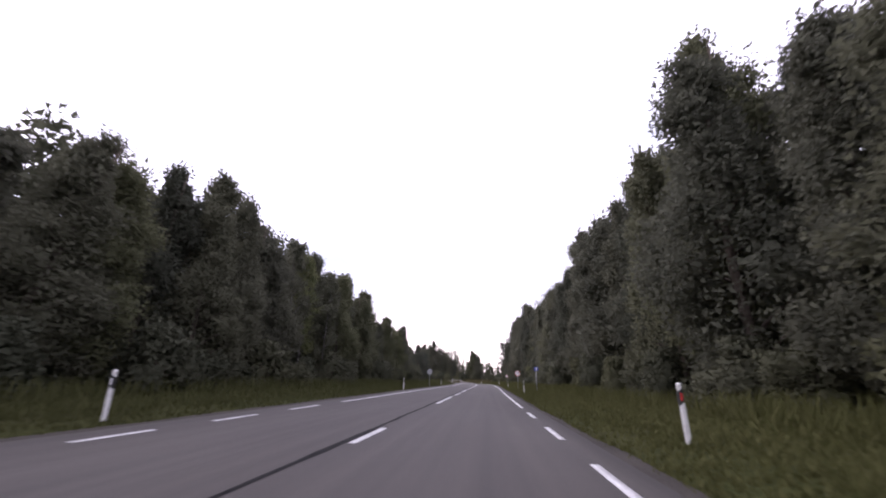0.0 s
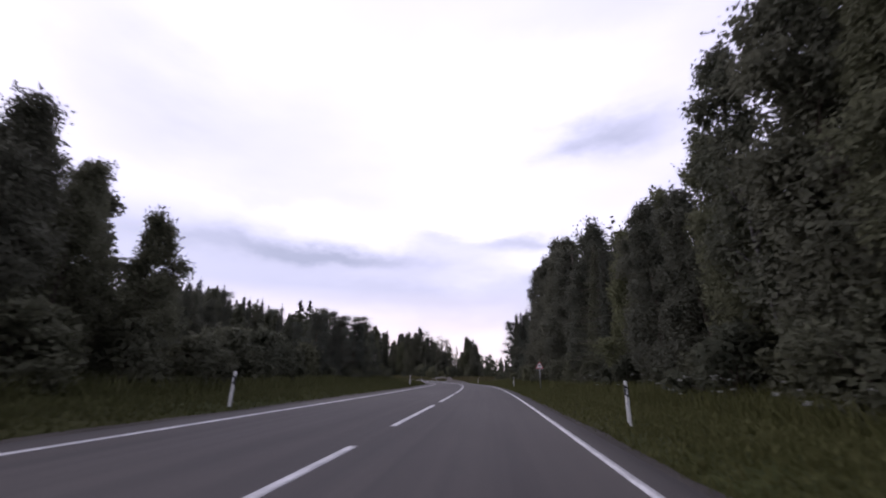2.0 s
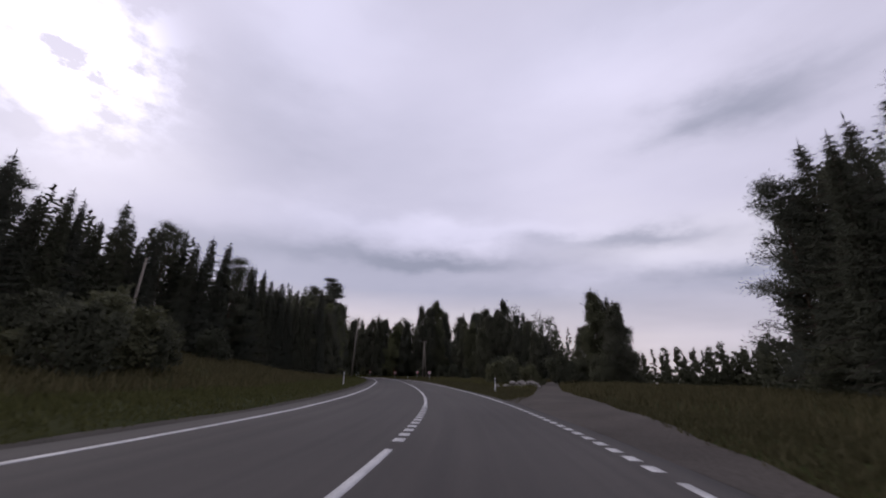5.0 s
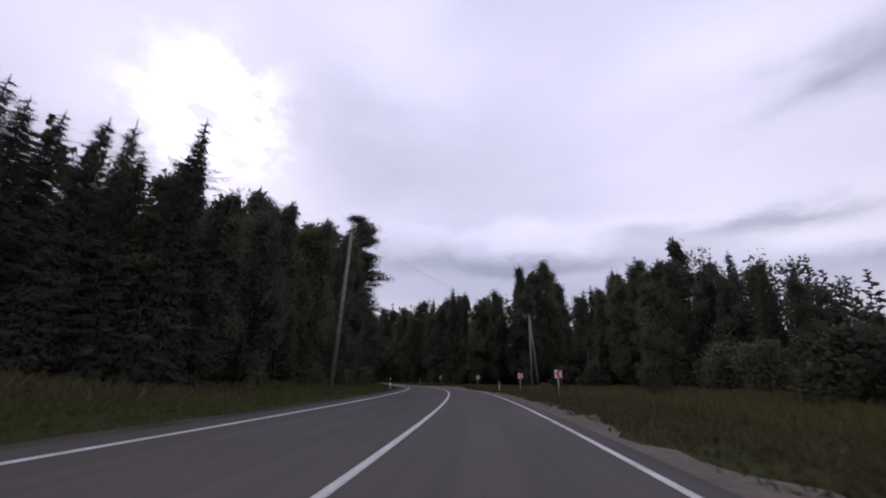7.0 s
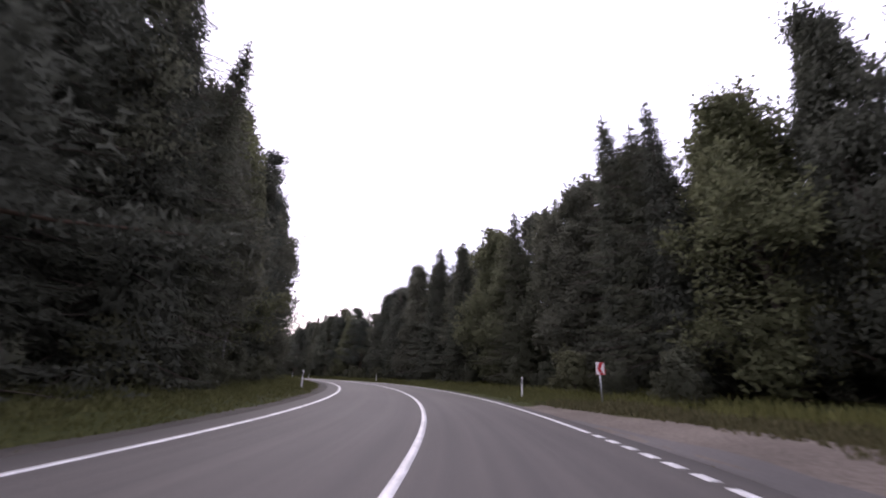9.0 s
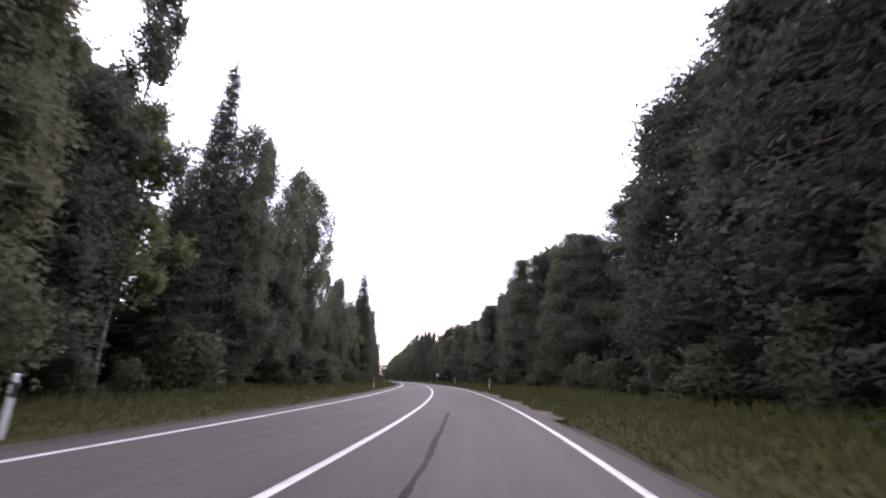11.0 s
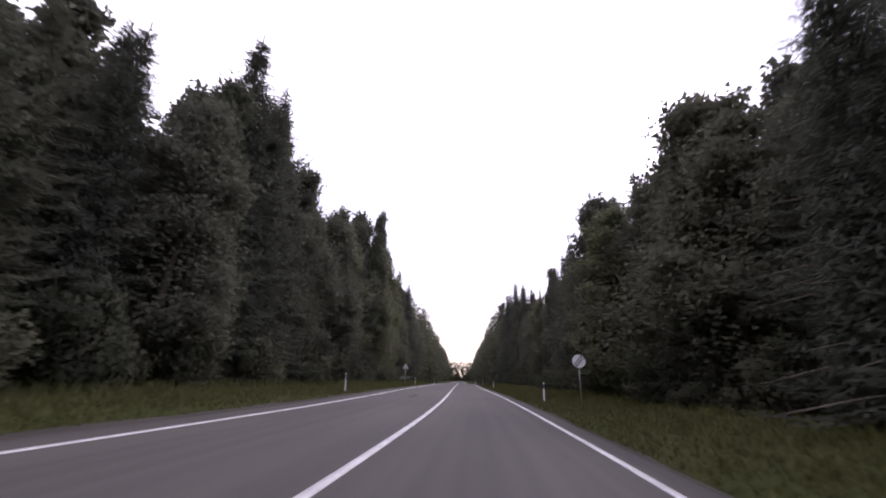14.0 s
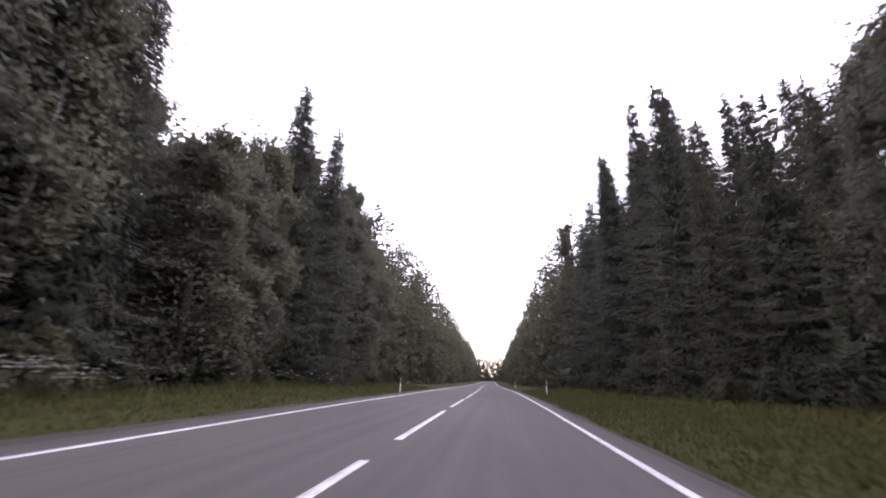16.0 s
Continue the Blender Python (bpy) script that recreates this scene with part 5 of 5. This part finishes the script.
def speed_sign(m):
    ob = tagged(new("speed_limit_sign"), "round white speed limit sign with red rim, 70 in black", "road sign", "road signs")
    z, r = 1.72, 0.31
    pole_parts(ob, z + r - 0.06)
    plate = disc(ob, "plate", r, -0.05, 0.012, z, SIGN_BACK)
    disc(plate, "rim", r - 0.004, -0.0535, 0.003, z, SIGN_RED, "red rim")
    disc(plate, "face", r - 0.055, -0.0565, 0.0025, z, SIGN_WHITE, "white face")
    text_mesh("70", 0.31, SIGN_BLACK, plate, (0, -0.058, z), "numeral", "black figures 70")
    clamps(ob, (z - 0.16, z + 0.16), y=-0.01)
    ob.matrix_basis = m


def sign_from_behind(m):
    ob = tagged(new("round_road_sign"), "round road sign seen from its bare grey back", "road sign", "road signs")
    z, r = 1.74, 0.31
    pole_parts(ob, z + r - 0.05)
    plate = disc(ob, "plate", r, -0.05, 0.012, z, SIGN_BACK, "bare aluminium back", 0.004)
    disc(plate, "face", r - 0.004, -0.0535, 0.003, z, SIGN_WHITE)
    clamps(ob, (z - 0.16, z + 0.16), 0.34, -0.02)
    ob.matrix_basis = m


def end_sign(m):
    ob = tagged(new("derestriction_sign"), "round white end-of-limit sign with dark slanting bars", "road sign", "road signs")
    z, r = 1.9, 0.33
    pole_parts(ob, z + r - 0.06)
    plate = disc(ob, "plate", r, -0.05, 0.012, z, SIGN_BACK)
    disc(plate, "rim", r - 0.003, -0.0535, 0.003, z, SIGN_BLACK, "thin black rim")
    disc(plate, "face", r - 0.022, -0.0565, 0.0025, z, SIGN_WHITE, "white face")
    for k in range(-2, 3):
        bm = box_bm(0.021, 0.003, 2 * math.sqrt((r - 0.03) ** 2 - (k * 0.045) ** 2) * 0.97)
        bmesh.ops.translate(bm, vec=(k * 0.045, 0, 0), verts=bm.verts)
        bmesh.ops.rotate(bm, cent=(0, 0, 0), matrix=Matrix.Rotation(radians(40), 3, "Y"), verts=bm.verts)
        bmesh.ops.translate(bm, vec=(0, -0.0585, z), verts=bm.verts)
        part("bar", bm, SIGN_BLACK, plate)
    clamps(ob, (z - 0.17, z + 0.17), y=-0.01)
    ob.matrix_basis = m


def rounded_triangle(side, z, corner=0.06):
    """Outline of an upright triangle with rounded corners, its middle at height z."""
    h = side * math.sqrt(3) / 2
    pts = [Vector((-side / 2, -h / 3)), Vector((side / 2, -h / 3)), Vector((0, 2 * h / 3))]
    out = []
    for i in range(3):
        p, a, b = pts[i], pts[i - 1], pts[(i + 1) % 3]
        u, v = p + (a - p).normalized() * corner, p + (b - p).normalized() * corner
        for k in range(5):
            t = k / 4
            q = u * (1 - t) ** 2 + p * 2 * t * (1 - t) + v * t * t
            out.append((q.x, q.y + z))
    return out


def bend_sign(m):
    ob = tagged(new("bend_warning_sign"), "triangular bend warning sign, white with red rim and black arrow", "road sign", "road signs")
    z = 1.72
    pole_parts(ob, z + 0.2, 0.026)
    plate = part("plate", prism_bm(rounded_triangle(0.62, z), 0.012, 0, -0.05), SIGN_BACK, ob)
    part("rim", prism_bm(rounded_triangle(0.61, z), 0.003, 0, -0.0535), SIGN_RED, plate, "red rim")
    part("face", prism_bm(rounded_triangle(0.46, z, 0.03), 0.0025, 0, -0.0565), SIGN_WHITE, plate, "white face")
    pts = [(0.03, -0.1), (0.03, -0.02), (0.018, 0.035), (-0.018, 0.075), (-0.05, 0.105)]
    left, right = [], []
    for i, (x, h) in enumerate(pts):
        t = (Vector(pts[min(i + 1, 4)]) - Vector(pts[max(i - 1, 0)])).normalized()
        left.append((x - t.y * 0.03, h + t.x * 0.03 + z))
        right.append((x + t.y * 0.03, h - t.x * 0.03 + z))
    part("arrow", prism_bm(left + right[::-1], 0.002, 0, -0.0585), SIGN_BLACK, plate, "black bent arrow")
    part("bracket", box_bm(0.64, 0.03, 0.035, 0.005, (0, -0.03, z - 0.22)), GALVANISED, ob, "pale steel crossbar under the plate")
    clamps(ob, (z - 0.12, z + 0.1), y=-0.01)
    ob.matrix_basis = m


def triangle_from_behind(m):
    ob = tagged(new("triangular_road_sign"), "triangular road sign seen from its bare grey back", "road sign", "road signs")
    z = 2.0
    pole_parts(ob, z + 0.2, 0.036)
    plate = part("plate", prism_bm(rounded_triangle(0.78, z), 0.012, 0.004, -0.05), SIGN_BACK, ob, "bare aluminium back")
    part("face", prism_bm(rounded_triangle(0.77, z), 0.003, 0, -0.0535), SIGN_RED, plate)
    part("bracket", box_bm(0.5, 0.03, 0.035, 0.005, (0, -0.02, z - 0.14)), GALVANISED, ob)
    clamps(ob, (z + 0.1,), 0.3, -0.02)
    ob.matrix_basis = m


def chevron_sign():
    ob = tagged(new("chevron_sign"), "square red and white chevron board pointing along the bend", "road sign", "chevron boards round the bend")
    z, w = 1.36, 0.46
    pole_parts(ob, z - 0.1, 0.03)
    board = part("board", box_bm(w, 0.014, w * 1.06, 0.004, (0, -0.045, z)), SIGN_BACK, ob)
    part("face", box_bm(w - 0.006, 0.003, w * 1.06 - 0.006, 0, (0, -0.0535, z)), SIGN_RED, board, "red face")
    h = w * 0.5
    part("field", prism_bm([(-w * 0.48, z + h), (-w * 0.48, z - h), (-w * 0.06, z - h), (-w * 0.36, z), (-w * 0.06, z + h)], 0.0025, 0, -0.0565), SIGN_WHITE, board, "white field before the red chevron")
    part("inner_field", prism_bm([(w * 0.43, z + h * 0.9), (w * 0.35, z + h * 0.9), (w * 0.02, z), (w * 0.35, z - h * 0.9), (w * 0.43, z - h * 0.9)], 0.0025, 0, -0.0565), SIGN_WHITE, board, "white field inside the red chevron")
    clamps(ob, (z - 0.16,), y=-0.02)
    return ob


def distance_board(m):
    """A small blue board on a pole; its figure cannot be made out and stays a bar."""
    ob = tagged(new("distance_board"), "small blue roadside board with pale figure on a pole", "road sign", "road signs")
    z = 1.82
    pole_parts(ob, z + 0.1, 0.03)
    board = part("board", box_bm(0.33, 0.014, 0.3, 0.004, (0, -0.045, z)), SIGN_BACK, ob)
    part("face", box_bm(0.324, 0.003, 0.294, 0, (0, -0.0535, z)), SIGN_BLUE, board, "blue face")
    part("bar", box_bm(0.09, 0.0025, 0.17, 0, (0.02, -0.056, z)), SIGN_WHITE, board, "pale bar")
    clamps(ob, (z - 0.08, z + 0.08), y=-0.02)
    ob.matrix_basis = m


distance_board(at_road(34.9, 6.1))
speed_sign(at_road(50.4, 5.6, -4))
sign_from_behind(at_road(50.5, -5.2, 180))
bend_sign(at_road(84.7, 6.12, -2))
chevron = chevron_sign()
for k, (s, d) in enumerate(((201.4, 6.3), (214.6, 6.6), (231.3, 6.6), (245.9, 7.1))):
    m = at_road(s, d, 8 + 3 * k)
    if k == 0:
        chevron.matrix_basis = m
    else:
        copy_thing(chevron, m)
end_sign(at_road(388.4, 6.5, -3))
triangle_from_behind(at_road(419.5, -6.2, 180))


# ---- power line ----
def insulator(parent, p):
    a = part("pin", rod_bm(p, Vector(p) + Vector((0, 0, 0.16)), 0.012, sides=8), GALVANISED, parent)
    part("insulator", rod_bm(Vector(p) + Vector((0, 0, 0.1)), Vector(p) + Vector((0, 0, 0.22)), 0.045, 0.03, 10), PORCELAIN, a, "white porcelain insulator")
    return Vector(p) + Vector((0, 0, 0.2))


def utility_pole(name, label, height, m, brace=None, arm=0.9):
    ob = tagged(new(name), label, "utility pole", "power line poles")
    part("pole", rod_bm((0, 0, -0.3), (0, 0, height), 0.15, 0.1, 14), WOOD_POLE, ob)
    if brace:
        part("brace", rod_bm((brace[0], brace[1], -0.2), (0.05, 0.0, height * 0.97), 0.13, 0.09, 14), WOOD_POLE, ob, "slanting timber brace")
        part("bolt", rod_bm((-0.2, 0, height * 0.9), (0.3, 0, height * 0.9), 0.02, sides=8), GALVANISED, ob)
    ends = []
    if arm:
        beam = part("crossarm", box_bm(2 * arm, 0.09, 0.09, 0.008, (0, 0, height - 0.12)), WOOD_POLE, ob)
        for x in (-arm + 0.06, 0.0, arm - 0.06):
            ends.append(insulator(beam, (x, 0, height - 0.08)))
    else:
        for k, z in enumerate((height - 0.1, height - 0.55)):
            hook = part("hook", rod_bm((0, 0, z), (0.22, 0, z + 0.02), 0.015, sides=8), GALVANISED, ob)
            ends.append(insulator(hook, (0.22, 0, z + 0.02)))
    ob.matrix_basis = m
    return [m @ e for e in ends]


def wire(a, b, sag=0.9):
    pts = [a.lerp(b, t) - Vector((0, 0, sag * 4 * t * (1 - t))) for t in np.linspace(0, 1, 17)]
    verts, faces = [], []
    tube(verts, faces, pts, [0.0045] * 17, 5)
    tagged(new("power_wire", mesh_from("power_wire", verts, faces, [WIRE], smooth=True)), "thin sagging aluminium power wire", "wire", "power wires")


left_ends = utility_pole("utility_pole", "tall leaning weathered wooden power pole", 10.5, at_road(203.4, -7.4, 0) @ pose(0, 0, 0, 1.0, 1.4, 0), arm=0)
right_ends = utility_pole("braced_utility_pole", "braced wooden power pole with a crossarm", 8.9, at_road(226.5, 11.9, 8), brace=(1.25, 0.5))
field_ends = utility_pole("utility_pole", "weathered wooden power pole at the edge of the meadow", 8.2, at_road(168.0, -26.1, 20), arm=0)
for k in range(2):
    wire(left_ends[k], right_ends[k * 2])
    wire(field_ends[k], left_ends[k])


# ---- heaps and stones ----
def log_pile(m):
    ob = tagged(new("log_pile"), "untidy heap of cut reddish brown logs and boughs", "log pile")
    rng = np.random.default_rng(3)
    for k in range(84):
        r, l = rng.uniform(0.03, 0.085), rng.uniform(0.18, 0.5)
        x = rng.normal() * 0.55
        z = rng.uniform(0.04, 0.72 * math.exp(-(x / 0.95) ** 2) + 0.06)
        w = rng.normal() * 0.7 + (0.0 if k % 3 else 1.4)
        way = Vector((math.cos(w), math.sin(w), rng.normal() * 0.3)).normalized() * l
        c = Vector((x, rng.normal() * 0.3, z))
        log = part("log", rod_bm(c - way, c + way, r, r * 0.85, 9), LOG_WOOD, ob)
        part("cut_end", rod_bm(c - way * 1.004, c - way * 0.995, r * 0.9, sides=9), LOG_END, log, "pale sawn end")
    ob.matrix_basis = m


def stone_bm(rng, size):
    bm = bmesh.new()
    bmesh.ops.create_icosphere(bm, subdivisions=2, radius=1)
    seed = rng.uniform(0, 50)
    for v in bm.verts:
        v.co *= 1 + 0.28 * noise.noise(v.co * 1.3 + Vector((seed, 0, 0))) + 0.1 * noise.noise(v.co * 3.5 + Vector((0, seed, 0)))
    bmesh.ops.scale(bm, vec=size, verts=bm.verts)
    return bm


def stone_heap(m, count, spread, size, name, label):
    ob = tagged(new(name), label, "stone heap")
    rng = np.random.default_rng(count)
    for k in range(count):
        u = rng.uniform(0, 1)
        x, y = rng.normal() * spread[0] * 0.45, rng.normal() * spread[1] * 0.45
        top = spread[2] * max(0.0, 1 - (x / spread[0]) ** 2 - (y / spread[1]) ** 2)
        k3 = size * rng.uniform(0.6, 1.3)
        bm = stone_bm(rng, (k3 * rng.uniform(0.8, 1.3), k3, k3 * rng.uniform(0.6, 0.9)))
        bmesh.ops.translate(bm, vec=(x, y, top * u + k3 * 0.3), verts=bm.verts)
        part("stone", bm, STONE, ob)
    ob.matrix_basis = m


def boulder(m, size, label):
    ob = new("boulder", bpy.data.meshes.new("boulder"))
    bm = stone_bm(np.random.default_rng(int(size[0] * 100)), size)
    bm.to_mesh(ob.data)
    bm.free()
    ob.data.materials.append(STONE)
    ob.data.polygons.foreach_set("use_smooth", np.ones(len(ob.data.polygons), dtype=bool))
    ob.matrix_basis = m
    tagged(ob, label, "boulder")


log_pile(at_road(218.6, 10.2, 25))
stone_heap(at_road(165.5, 10.3, 0), 40, (1.9, 1.2, 0.6), 0.26, "stone_heap", "pale heap of rubble beside the side road")
boulder(at_road(126.5, -22.5, 0, 0.1), (0.42, 0.34, 0.3), "pale field boulder lying in the meadow")
boulder(at_road(133.0, -21.0, 0, 0.05), (0.6, 0.45, 0.3), "low brown boulder lying in the meadow")
